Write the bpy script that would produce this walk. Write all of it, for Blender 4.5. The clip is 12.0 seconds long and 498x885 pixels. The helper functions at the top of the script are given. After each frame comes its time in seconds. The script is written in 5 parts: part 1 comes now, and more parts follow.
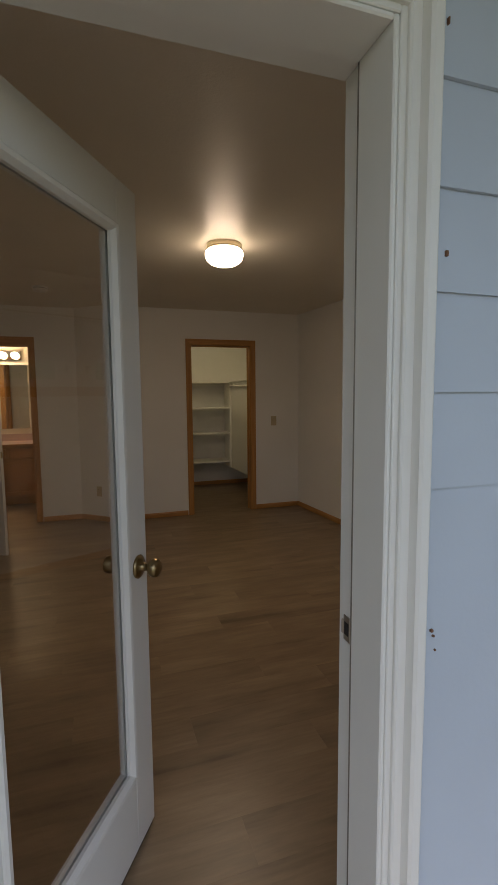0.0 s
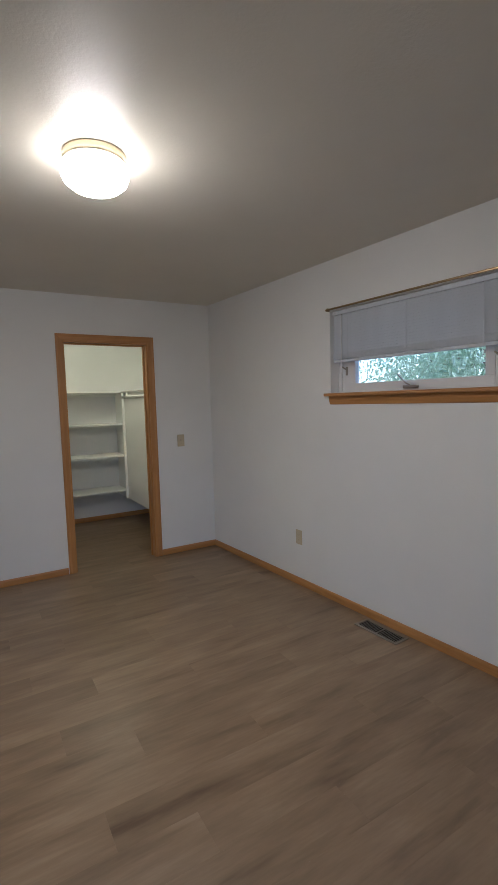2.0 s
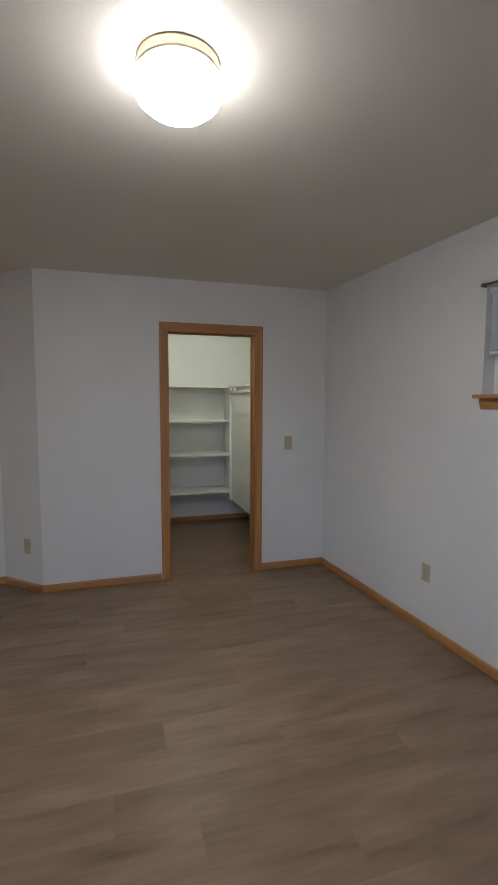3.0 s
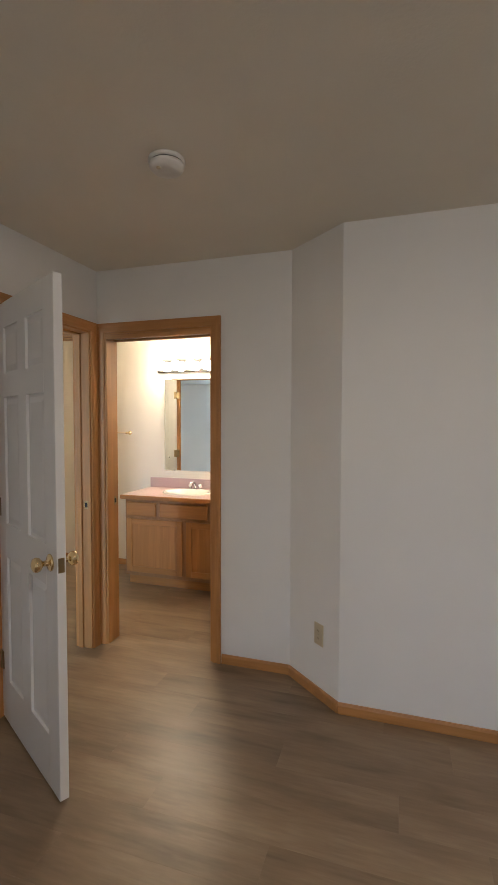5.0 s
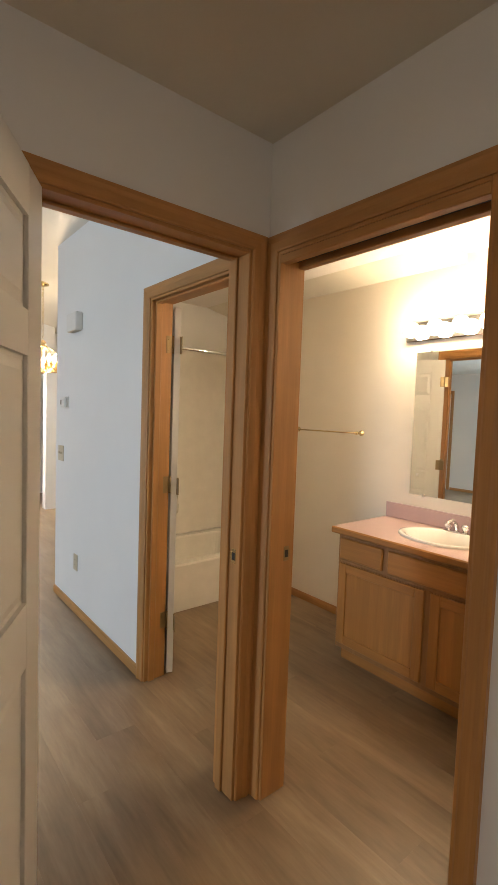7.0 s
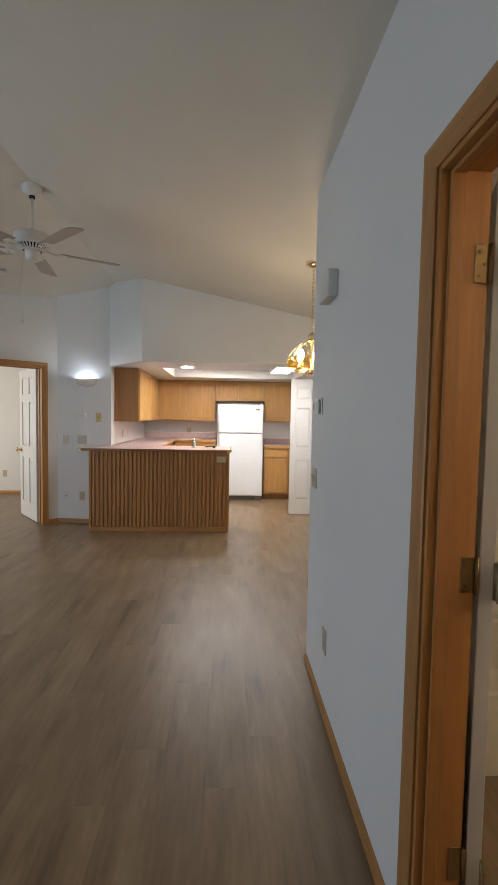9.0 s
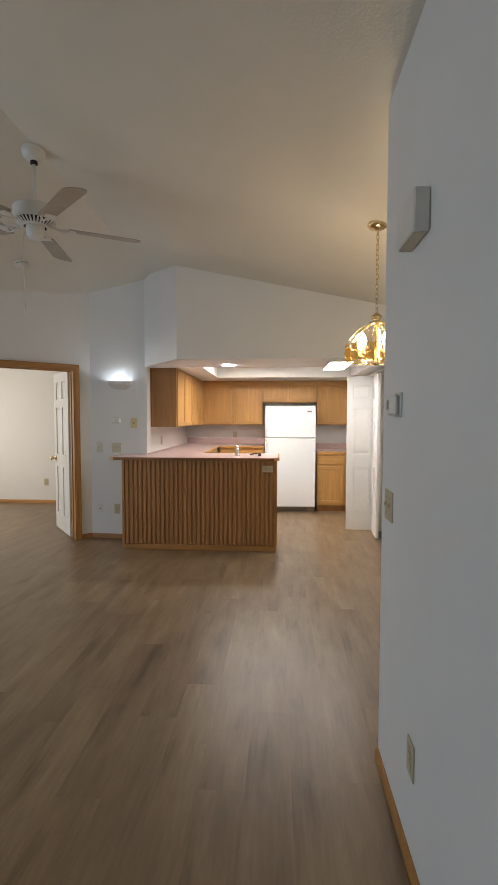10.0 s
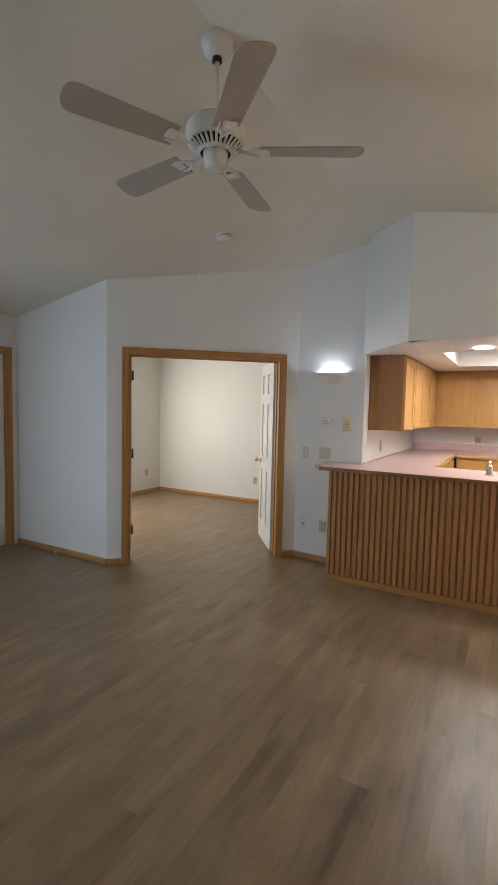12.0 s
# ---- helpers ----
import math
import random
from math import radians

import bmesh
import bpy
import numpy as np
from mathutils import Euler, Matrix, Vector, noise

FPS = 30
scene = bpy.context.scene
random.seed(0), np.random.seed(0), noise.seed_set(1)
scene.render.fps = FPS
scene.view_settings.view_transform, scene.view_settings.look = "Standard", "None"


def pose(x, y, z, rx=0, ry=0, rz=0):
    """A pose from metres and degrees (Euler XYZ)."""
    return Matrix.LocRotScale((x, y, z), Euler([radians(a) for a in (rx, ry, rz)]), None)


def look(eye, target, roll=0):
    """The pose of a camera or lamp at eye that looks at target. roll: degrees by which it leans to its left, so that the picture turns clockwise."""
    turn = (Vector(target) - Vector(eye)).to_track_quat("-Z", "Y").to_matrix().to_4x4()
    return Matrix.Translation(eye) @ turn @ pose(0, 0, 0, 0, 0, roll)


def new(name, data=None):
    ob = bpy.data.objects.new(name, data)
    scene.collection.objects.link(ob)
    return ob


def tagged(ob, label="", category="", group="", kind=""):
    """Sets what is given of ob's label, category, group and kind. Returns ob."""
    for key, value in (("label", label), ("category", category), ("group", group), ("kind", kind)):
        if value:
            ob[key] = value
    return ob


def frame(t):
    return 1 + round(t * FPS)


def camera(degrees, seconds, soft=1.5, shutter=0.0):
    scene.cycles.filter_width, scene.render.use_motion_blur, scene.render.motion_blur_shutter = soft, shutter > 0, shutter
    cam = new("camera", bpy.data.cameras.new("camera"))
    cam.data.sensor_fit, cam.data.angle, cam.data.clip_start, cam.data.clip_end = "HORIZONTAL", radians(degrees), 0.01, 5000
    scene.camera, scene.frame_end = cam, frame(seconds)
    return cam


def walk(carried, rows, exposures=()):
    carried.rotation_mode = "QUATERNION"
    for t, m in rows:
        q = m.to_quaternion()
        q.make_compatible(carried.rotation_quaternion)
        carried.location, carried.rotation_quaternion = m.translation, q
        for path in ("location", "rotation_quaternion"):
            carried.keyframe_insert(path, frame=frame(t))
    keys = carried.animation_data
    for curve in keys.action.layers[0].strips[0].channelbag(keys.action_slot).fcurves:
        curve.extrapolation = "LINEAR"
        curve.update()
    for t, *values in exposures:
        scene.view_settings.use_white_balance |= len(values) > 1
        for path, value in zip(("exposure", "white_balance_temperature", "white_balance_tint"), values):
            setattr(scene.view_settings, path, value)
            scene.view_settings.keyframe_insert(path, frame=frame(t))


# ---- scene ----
cam = camera(56.1, 12.0)
PATH = [
    (0, (-2.498, -5.505, 1.443), (-1.87, -3.617, 1.24), -0.5),
    (0.5, (-2.358, -5.127, 1.424), (-1.711, -3.245, 1.224), -0.7),
    (1, (-2.281, -4.784, 1.448), (-1.526, -2.941, 1.269), -1.2),
    (1.5, (-2.23, -4.49, 1.491), (-1.277, -2.741, 1.308), -1.8),
    (2, (-2.1, -4.296, 1.486), (-1.085, -2.582, 1.308), -1.6),
    (2.5, (-1.983, -4.083, 1.478), (-1.089, -2.302, 1.313), -1.0),
    (3, (-1.835, -3.807, 1.488), (-1.264, -1.899, 1.307), 0.2),
    (3.5, (-1.842, -3.426, 1.51), (-1.708, -1.442, 1.307), 0.95),
    (3.7, (-1.818, -3.309, 1.497), (-1.892, -1.32, 1.296), 1.6),
    (5.3, (-2.156, -2.09, 1.467), (-2.869, -0.222, 1.408), -0.1),
    (5.5, (-2.192, -1.928, 1.464), (-3.004, -0.102, 1.41), -0.0),
    (6, (-2.304, -1.542, 1.476), (-3.325, 0.177, 1.405), 0.5),
    (6.5, (-2.416, -1.16, 1.485), (-3.704, 0.367, 1.388), 1.6),
    (7, (-2.634, -0.861, 1.466), (-4.182, 0.401, 1.345), 2.0),
    (7.5, (-2.87, -0.602, 1.45), (-4.63, 0.337, 1.297), 1.7),
    (7.7, (-2.974, -0.5, 1.457), (-4.799, 0.306, 1.306), 1.8),
    (9.3, (-3.954, -0.191, 1.447), (-5.951, -0.17, 1.331), 0.7),
    (9.5, (-4.092, -0.17, 1.443), (-6.089, -0.184, 1.323), 0.5),
    (10, (-4.473, -0.154, 1.458), (-6.466, -0.277, 1.353), 0.1),
    (10.5, (-4.78, -0.16, 1.471), (-6.758, -0.438, 1.377), 0.3),
    (11, (-5.087, -0.188, 1.474), (-7.026, -0.665, 1.375), 0.5),
    (11.5, (-5.371, -0.288, 1.486), (-7.233, -1.008, 1.373), 0.6),
    (12, (-5.567, -0.446, 1.524), (-7.299, -1.436, 1.38), 1.3),
]
EXPOSURES = [(0, 1.1, 7000, 14), (0.3, 1.2, 7100, 14), (0.5, 1.62, 7300, 14), (1.0, 2.35, 7100, 12), (1.5, 2.62, 6100, 12), (2.0, 2.4, 5000, 10), (2.5, 2.42, 4800, 10), (3.0, 2.38, 4850, 10), (3.5, 2.42, 4950, 10),
             (5.5, 2.88, 5650, 11), (6.5, 2.78, 6150, 12), (7.5, 2.25, 6150, 13), (9.5, 1.5, 5950, 13), (10.5, 1.5, 6400, 13), (12.0, 1.6, 5950, 12)]
walk(cam, [(t, look(eye, target, roll)) for t, eye, target, roll in PATH], EXPOSURES)

# ---- world and exposure ----
world = bpy.data.worlds.new("world")
scene.world = world
world.use_nodes = True
wn = world.node_tree
sky = wn.nodes.new("ShaderNodeTexSky")
sky.sky_type = "NISHITA"
sky.sun_disc = False
sky.sun_elevation = radians(64)
sky.sun_rotation = radians(200)
sky.air_density, sky.dust_density = 1.0, 2.0
wn.links.new(sky.outputs[0], wn.nodes["Background"].inputs[0])
wn.nodes["Background"].inputs[1].default_value = 0.12
sun_data = bpy.data.lights.new("sun", "SUN")
sun_data.energy, sun_data.angle, sun_data.color = 0.7, radians(14), (1.0, 0.95, 0.88)
sun = new("sun", sun_data)
sun.matrix_world = look((-10.3, -28.2, 61.5), (0, 0, 0))


def window_light(name, m, w, h, watts, color):
    """Area lamp in a window's opening, shining into the room: sky light, or fill in the den."""
    d = bpy.data.lights.new(name, "AREA")
    d.shape, d.size, d.size_y, d.energy, d.color = "RECTANGLE", w, h, watts, color
    new(name, d).matrix_world = m


window_light("patio_daylight", look((-5.22, -5.05, 1.1), (-5.9, 0.0, 1.05)), 1.7, 1.9, 21.0, (0.74, 0.89, 1.0))
# added warm fill for the den, set in an unseen window
window_light("den_fill", look((-10.1, -6.03, 1.45), (-10.6, 0.0, 0.9)), 1.4, 1.2, 19.0, (1.0, 0.90, 0.74))


# ---- materials ----
def nodes_of(name):
    m = bpy.data.materials.new(name)
    m.use_nodes = True
    t = m.node_tree
    return m, t, t.nodes["Principled BSDF"]


def noise_of(t, scale=(1, 1, 1), detail=4.0, size=1.0, offset=None, rough=0.55):
    tc = t.nodes.new("ShaderNodeTexCoord")
    mp = t.nodes.new("ShaderNodeMapping")
    mp.inputs["Scale"].default_value = scale
    t.links.new(tc.outputs["Object"], mp.inputs["Vector"])
    if offset is not None:
        t.links.new(offset, mp.inputs["Location"])
    n = t.nodes.new("ShaderNodeTexNoise")
    n.inputs["Scale"].default_value = size
    n.inputs["Detail"].default_value = detail
    n.inputs["Roughness"].default_value = rough
    t.links.new(mp.outputs[0], n.inputs["Vector"])
    return n.outputs["Fac"]


def ramp_of(t, fac, stops):
    r = t.nodes.new("ShaderNodeValToRGB")
    e = r.color_ramp.elements
    while len(e) < len(stops):
        e.new(0.5)
    for el, (p, c) in zip(e, stops):
        el.position, el.color = p, (*c, 1)
    t.links.new(fac, r.inputs[0])
    return r.outputs[0]


def mix_of(t, fac, a, b, mode="MIX"):
    m = t.nodes.new("ShaderNodeMix")
    m.data_type, m.blend_type = "RGBA", mode
    if isinstance(fac, float):
        m.inputs[0].default_value = fac
    else:
        t.links.new(fac, m.inputs[0])
    for slot, v in ((6, a), (7, b)):
        if isinstance(v, tuple):
            m.inputs[slot].default_value = (*v, 1)
        else:
            t.links.new(v, m.inputs[slot])
    return m.outputs[2]


def bump_of(t, b, height, strength, distance=0.002):
    n = t.nodes.new("ShaderNodeBump")
    n.inputs["Strength"].default_value = strength
    n.inputs["Distance"].default_value = distance
    t.links.new(height, n.inputs["Height"])
    t.links.new(n.outputs[0], b.inputs["Normal"])


def paint(name, color, rough=0.6, vary=0.06, texture=120.0, strength=0.12, metal=0.0):
    """Painted or moulded surface: faint blotches and a fine relief."""
    m, t, b = nodes_of(name)
    n = noise_of(t, size=1.7, detail=3)
    low = tuple(c * (1 - vary) for c in color)
    c = ramp_of(t, n, [(0.3, low), (0.7, color)])
    t.links.new(c, b.inputs["Base Color"])
    b.inputs["Roughness"].default_value = rough
    b.inputs["Metallic"].default_value = metal
    if strength:
        bump_of(t, b, noise_of(t, size=texture, detail=2), strength)
    return m


def oak(name, axis, color=(0.465, 0.230, 0.070), rough=0.45, low=0.8):
    """Golden oak with its grain along one axis."""
    m, t, b = nodes_of(name)
    info = t.nodes.new("ShaderNodeObjectInfo")
    mul = t.nodes.new("ShaderNodeMath")
    mul.operation = "MULTIPLY"
    mul.inputs[1].default_value = 40.0
    t.links.new(info.outputs["Random"], mul.inputs[0])
    comb = t.nodes.new("ShaderNodeCombineXYZ")
    for i in range(3):
        t.links.new(mul.outputs[0], comb.inputs[i])
    s1, s2 = [26.0] * 3, [150.0] * 3
    s1[axis], s2[axis] = 1.6, 5.0
    a = noise_of(t, tuple(s1), 5, offset=comb.outputs[0])
    f = noise_of(t, tuple(s2), 3, offset=comb.outputs[0])
    dark = tuple(c * low for c in color)
    mid = tuple(c * 0.9 for c in color)
    light = tuple(min(1, c * 1.12) for c in color)
    c1 = ramp_of(t, a, [(0.25, dark), (0.48, mid), (0.72, light)])
    c2 = ramp_of(t, f, [(0.35, (0.90, 0.87, 0.83)), (0.6, (1, 1, 1))])
    t.links.new(mix_of(t, 0.55, c1, c2, "MULTIPLY"), b.inputs["Base Color"])
    b.inputs["Roughness"].default_value = rough
    bump_of(t, b, f, 0.15, 0.001)
    return m


def plank_material():
    m, t, b = nodes_of("vinyl_plank")
    info = t.nodes.new("ShaderNodeObjectInfo")
    geo = t.nodes.new("ShaderNodeNewGeometry")
    add = t.nodes.new("ShaderNodeMath")
    t.links.new(info.outputs["Random"], add.inputs[0])
    t.links.new(geo.outputs["Random Per Island"], add.inputs[1])
    mul = t.nodes.new("ShaderNodeMath")
    mul.operation = "MULTIPLY"
    mul.inputs[1].default_value = 63.0
    t.links.new(add.outputs[0], mul.inputs[0])
    comb = t.nodes.new("ShaderNodeCombineXYZ")
    for i in range(3):
        t.links.new(mul.outputs[0], comb.inputs[i])
    broad = noise_of(t, (2.2, 11.0, 1.0), 4, offset=comb.outputs[0], rough=0.6)
    grain = noise_of(t, (6.0, 60.0, 1.0), 5, offset=comb.outputs[0], rough=0.65)
    c1 = ramp_of(t, broad, [(0.25, (0.155, 0.105, 0.061)), (0.38, (0.210, 0.148, 0.088)), (0.58, (0.252, 0.182, 0.110)), (0.78, (0.302, 0.228, 0.147))])
    c2 = ramp_of(t, grain, [(0.3, (0.84, 0.82, 0.80)), (0.62, (1.04, 1.03, 1.02))])
    c = mix_of(t, 0.75, c1, c2, "MULTIPLY")
    blotch = noise_of(t, (2.6, 4.0, 1.0), 3, offset=comb.outputs[0])
    c = mix_of(t, 0.8, c, ramp_of(t, blotch, [(0.3, (0.86, 0.84, 0.82)), (0.7, (1.08, 1.08, 1.08))]), "MULTIPLY")
    streak = noise_of(t, (1.7, 17.0, 1.0), 3, offset=comb.outputs[0])
    c = mix_of(t, 0.7, c, ramp_of(t, streak, [(0.28, (0.70, 0.66, 0.61)), (0.44, (1, 1, 1)), (0.60, (1, 1, 1)), (0.76, (1.16, 1.15, 1.13))]), "MULTIPLY")
    frac = t.nodes.new("ShaderNodeMath")
    frac.operation = "FRACT"
    t.links.new(mul.outputs[0], frac.inputs[0])
    tone = ramp_of(t, frac.outputs[0], [(0.0, (0.93, 0.925, 0.92)), (1.0, (1.06, 1.05, 1.04))])
    t.links.new(mix_of(t, 1.0, c, tone, "MULTIPLY"), b.inputs["Base Color"])
    rr = t.nodes.new("ShaderNodeMapRange")
    rr.inputs["To Min"].default_value, rr.inputs["To Max"].default_value = 0.31, 0.45
    t.links.new(grain, rr.inputs["Value"])
    t.links.new(rr.outputs[0], b.inputs["Roughness"])
    bump_of(t, b, grain, 0.12, 0.001)
    return m


def plain(name, color, rough=0.4, metal=0.0):
    m, t, b = nodes_of(name)
    c = ramp_of(t, noise_of(t, size=9, detail=3), [(0.3, tuple(x * 0.93 for x in color)), (0.7, color)])
    t.links.new(c, b.inputs["Base Color"])
    r = t.nodes.new("ShaderNodeMapRange")
    r.inputs["To Min"].default_value, r.inputs["To Max"].default_value = rough * 0.85, min(1, rough * 1.15)
    t.links.new(noise_of(t, size=25, detail=2), r.inputs["Value"])
    t.links.new(r.outputs[0], b.inputs["Roughness"])
    b.inputs["Metallic"].default_value = metal
    return m


def glow(name, color, strength):
    m, t, b = nodes_of(name)
    b.inputs["Base Color"].default_value = (0.9, 0.9, 0.88, 1)
    b.inputs["Emission Color"].default_value = (*color, 1)
    b.inputs["Emission Strength"].default_value = strength
    return m


def glass(name, tint=(1, 1, 1), rough=0.0):
    m, t, b = nodes_of(name)
    b.inputs["Base Color"].default_value = (*tint, 1)
    b.inputs["Roughness"].default_value = rough
    b.inputs["Transmission Weight"].default_value = 1.0
    b.inputs["IOR"].default_value = 1.45
    return m


def thin_glass(name, tint):
    """Thin lamp glass: clear, tinted, with a faint glossy face."""
    m, t, b = nodes_of(name)
    t.nodes.remove(b)
    gloss = t.nodes.new("ShaderNodeBsdfGlossy")
    gloss.inputs["Roughness"].default_value = 0.08
    clear = t.nodes.new("ShaderNodeBsdfTransparent")
    clear.inputs["Color"].default_value = (*tint, 1)
    mx = t.nodes.new("ShaderNodeMixShader")
    mx.inputs[0].default_value = 0.07
    t.links.new(clear.outputs[0], mx.inputs[1])
    t.links.new(gloss.outputs[0], mx.inputs[2])
    t.links.new(mx.outputs[0], t.nodes["Material Output"].inputs["Surface"])
    return m


def laminate():
    m, t, b = nodes_of("rose_laminate")
    c = ramp_of(t, noise_of(t, size=420, detail=2), [(0.38, (0.40, 0.25, 0.24)), (0.5, (0.56, 0.40, 0.38)), (0.64, (0.66, 0.52, 0.49))])
    t.links.new(c, b.inputs["Base Color"])
    b.inputs["Roughness"].default_value = 0.28
    return m


def leaf_material():
    """Thin leaves that let some of the light through."""
    m, t, b = nodes_of("pale_leaf")
    c = ramp_of(t, noise_of(t, size=1.1, detail=3), [(0.3, (0.26, 0.36, 0.20)), (0.7, (0.50, 0.58, 0.42))])
    t.links.new(c, b.inputs["Base Color"])
    b.inputs["Roughness"].default_value = 0.45
    tr = t.nodes.new("ShaderNodeBsdfTranslucent")
    t.links.new(c, tr.inputs["Color"])
    mx = t.nodes.new("ShaderNodeMixShader")
    mx.inputs[0].default_value = 0.5
    t.links.new(b.outputs[0], mx.inputs[1])
    t.links.new(tr.outputs[0], mx.inputs[2])
    t.links.new(mx.outputs[0], t.nodes["Material Output"].inputs["Surface"])
    return m


M_WALL = paint("wall_paint", (0.785, 0.785, 0.768), 0.55, 0.04, 170, 0.16)
# wall paint with the vanity bulbs' warm cast put into its colour
M_WARMWALL = paint("lamp_warmed_bathroom_paint", (0.83, 0.765, 0.64), 0.45, 0.04, 170, 0.16)
M_CEIL = paint("ceiling_paint", (0.735, 0.70, 0.605), 0.42, 0.06, 90, 0.35)
M_BATHCEIL = paint("white_bathroom_ceiling_paint", (0.83, 0.80, 0.76), 0.5, 0.04, 90, 0.25)
M_OAK_V = oak("oak_upright", 2)
M_OAK_X = oak("oak_along_x", 0)
M_OAK_Y = oak("oak_along_y", 1)
M_CAB_V = oak("cabinet_oak_upright", 2, (0.53, 0.295, 0.094), 0.42, 0.86)
M_CAB_X = oak("cabinet_oak_x", 0, (0.53, 0.295, 0.094), 0.42, 0.86)
M_CAB_Y = oak("cabinet_oak_y", 1, (0.53, 0.295, 0.094), 0.42, 0.86)
M_VAN_V = oak("vanity_oak_upright", 2, (0.41, 0.183, 0.036), 0.48, 0.86)
M_VAN_X = oak("vanity_oak_x", 0, (0.41, 0.183, 0.036), 0.48, 0.86)
M_EDGE = oak("worn_dark_oak_edge", 1, (0.30, 0.135, 0.045), 0.4, 0.65)
M_SLAT = oak("reddish_oak_slat", 2, (0.45, 0.225, 0.078), 0.5, 0.86)
M_YELLOWPLATE = plain("yellowed_plastic", (0.60, 0.46, 0.17), 0.35)
# same oak with shade put into its colour, for door gaps, case sides and toe kicks
M_SHADEOAK = oak("shadowed_oak_side", 2, (0.33, 0.165, 0.052), 0.5)
M_PLANK = plank_material()
M_SUB = paint("subfloor", (0.10, 0.075, 0.055), 0.8)
M_WHITE = paint("white_door_paint", (0.74, 0.735, 0.715), 0.38, 0.03, 60, 0.05)
M_EXTWHITE = paint("white_exterior_paint", (0.78, 0.77, 0.72), 0.45, 0.08, 40, 0.12)
M_SIDING = paint("blue_grey_siding_paint", (0.50, 0.565, 0.635), 0.55, 0.10, 60, 0.2)
M_SHELF = paint("white_shelf_paint", (0.83, 0.825, 0.78), 0.5, 0.03, 60, 0.05)
M_PLATE = plain("almond_plastic", (0.55, 0.475, 0.33), 0.35)
M_WPLASTIC = plain("white_plastic", (0.75, 0.74, 0.70), 0.35)
M_GREYPLATE = plain("grey_vent_metal", (0.26, 0.235, 0.20), 0.4, 0.6)
M_DARK = plain("dark_gap", (0.02, 0.018, 0.016), 0.7)
M_BRASS = plain("polished_brass", (0.82, 0.64, 0.34), 0.22, 1.0)
M_PALEBRASS = plain("pale_satin_brass", (0.84, 0.74, 0.54), 0.34, 1.0)
M_OLDBRASS = plain("aged_brass", (0.33, 0.25, 0.13), 0.32, 1.0)
M_CHROME = plain("chrome", (0.82, 0.82, 0.82), 0.08, 1.0)
M_STEEL = plain("tarnished_steel", (0.42, 0.39, 0.33), 0.35, 1.0)
# tan blade colour with the underside's shade put into it
M_BLADE = plain("shaded_tan_blade", (0.42, 0.37, 0.31), 0.5)
M_FRIDGE = paint("white_enamel", (0.80, 0.84, 0.875), 0.25, 0.02, 250, 0.05)
M_TUB = plain("almond_fibreglass", (0.82, 0.785, 0.70), 0.22)
M_LAM = laminate()
M_SINK = plain("white_porcelain", (0.82, 0.80, 0.76), 0.12)
M_GLASS = glass("clear_glass")
M_BELLGLASS = thin_glass("clear_lamp_glass", (0.97, 0.96, 0.93))
M_AMBER = thin_glass("amber_bevelled_glass", (0.98, 0.86, 0.58))
M_MIRROR, _t, _b = nodes_of("mirror_silver")
_b.inputs["Metallic"].default_value, _b.inputs["Roughness"].default_value = 1.0, 0.01
_b.inputs["Base Color"].default_value = (0.88, 0.9, 0.88, 1)
M_DOME = glow("lit_opal_glass", (1.0, 0.80, 0.60), 30.0)
M_COLLAR = glow("lit_opal_rim", (1.0, 0.80, 0.60), 5.0)
M_GLOBE = glow("lit_globe_bulb", (1.0, 0.75, 0.46), 13.5)
M_FLAME = glow("lit_candle_bulb", (1.0, 0.74, 0.44), 54.0)
M_TUBE = glow("lit_ceiling_diffuser", (1.0, 0.93, 0.80), 15.0)
M_DIMTUBE = glow("lit_dim_diffuser", (1.0, 0.94, 0.84), 10.0)
M_CANLIGHT = glow("lit_downlight", (1.0, 0.96, 0.88), 42.0)
M_SCONCELIT = glow("lit_sconce_lamp", (0.80, 0.90, 1.0), 19.0)
M_CLOSETBULB = glow("lit_closet_bulb", (1.0, 0.85, 0.52), 62.0)
M_BLIND = plain("white_vinyl_slat", (0.62, 0.65, 0.70), 0.45)
M_VINYL = plain("white_vinyl_frame", (0.78, 0.79, 0.79), 0.35)
M_CONC = paint("concrete", (0.33, 0.32, 0.30), 0.85, 0.2, 30, 0.5)
M_GRASS = paint("lawn", (0.06, 0.10, 0.03), 0.9, 0.5, 12, 0.8)
M_LEAF = leaf_material()
M_BARK = paint("bark", (0.12, 0.09, 0.06), 0.9, 0.4, 30, 0.7)


# ---- mesh helpers ----
def box(bm, x0, x1, y0, y1, z0, z1, bevel=0.0, m=None):
    mat = Matrix.LocRotScale(((x0 + x1) / 2, (y0 + y1) / 2, (z0 + z1) / 2), None, (x1 - x0, y1 - y0, z1 - z0))
    r = bmesh.ops.create_cube(bm, size=1.0, matrix=mat)
    vs = r["verts"]
    if bevel:
        es = list({e for v in vs for e in v.link_edges})
        out = bmesh.ops.bevel(bm, geom=es, offset=bevel, segments=1, affect="EDGES", clamp_overlap=True)
        vs = list({v for f in out["faces"] for v in f.verts} | {v for v in vs if v.is_valid})
    if m is not None:
        bmesh.ops.transform(bm, matrix=m, verts=vs)
    return vs


def boxm(*a, **k):
    bm = bmesh.new()
    box(bm, *a, **k)
    return bm


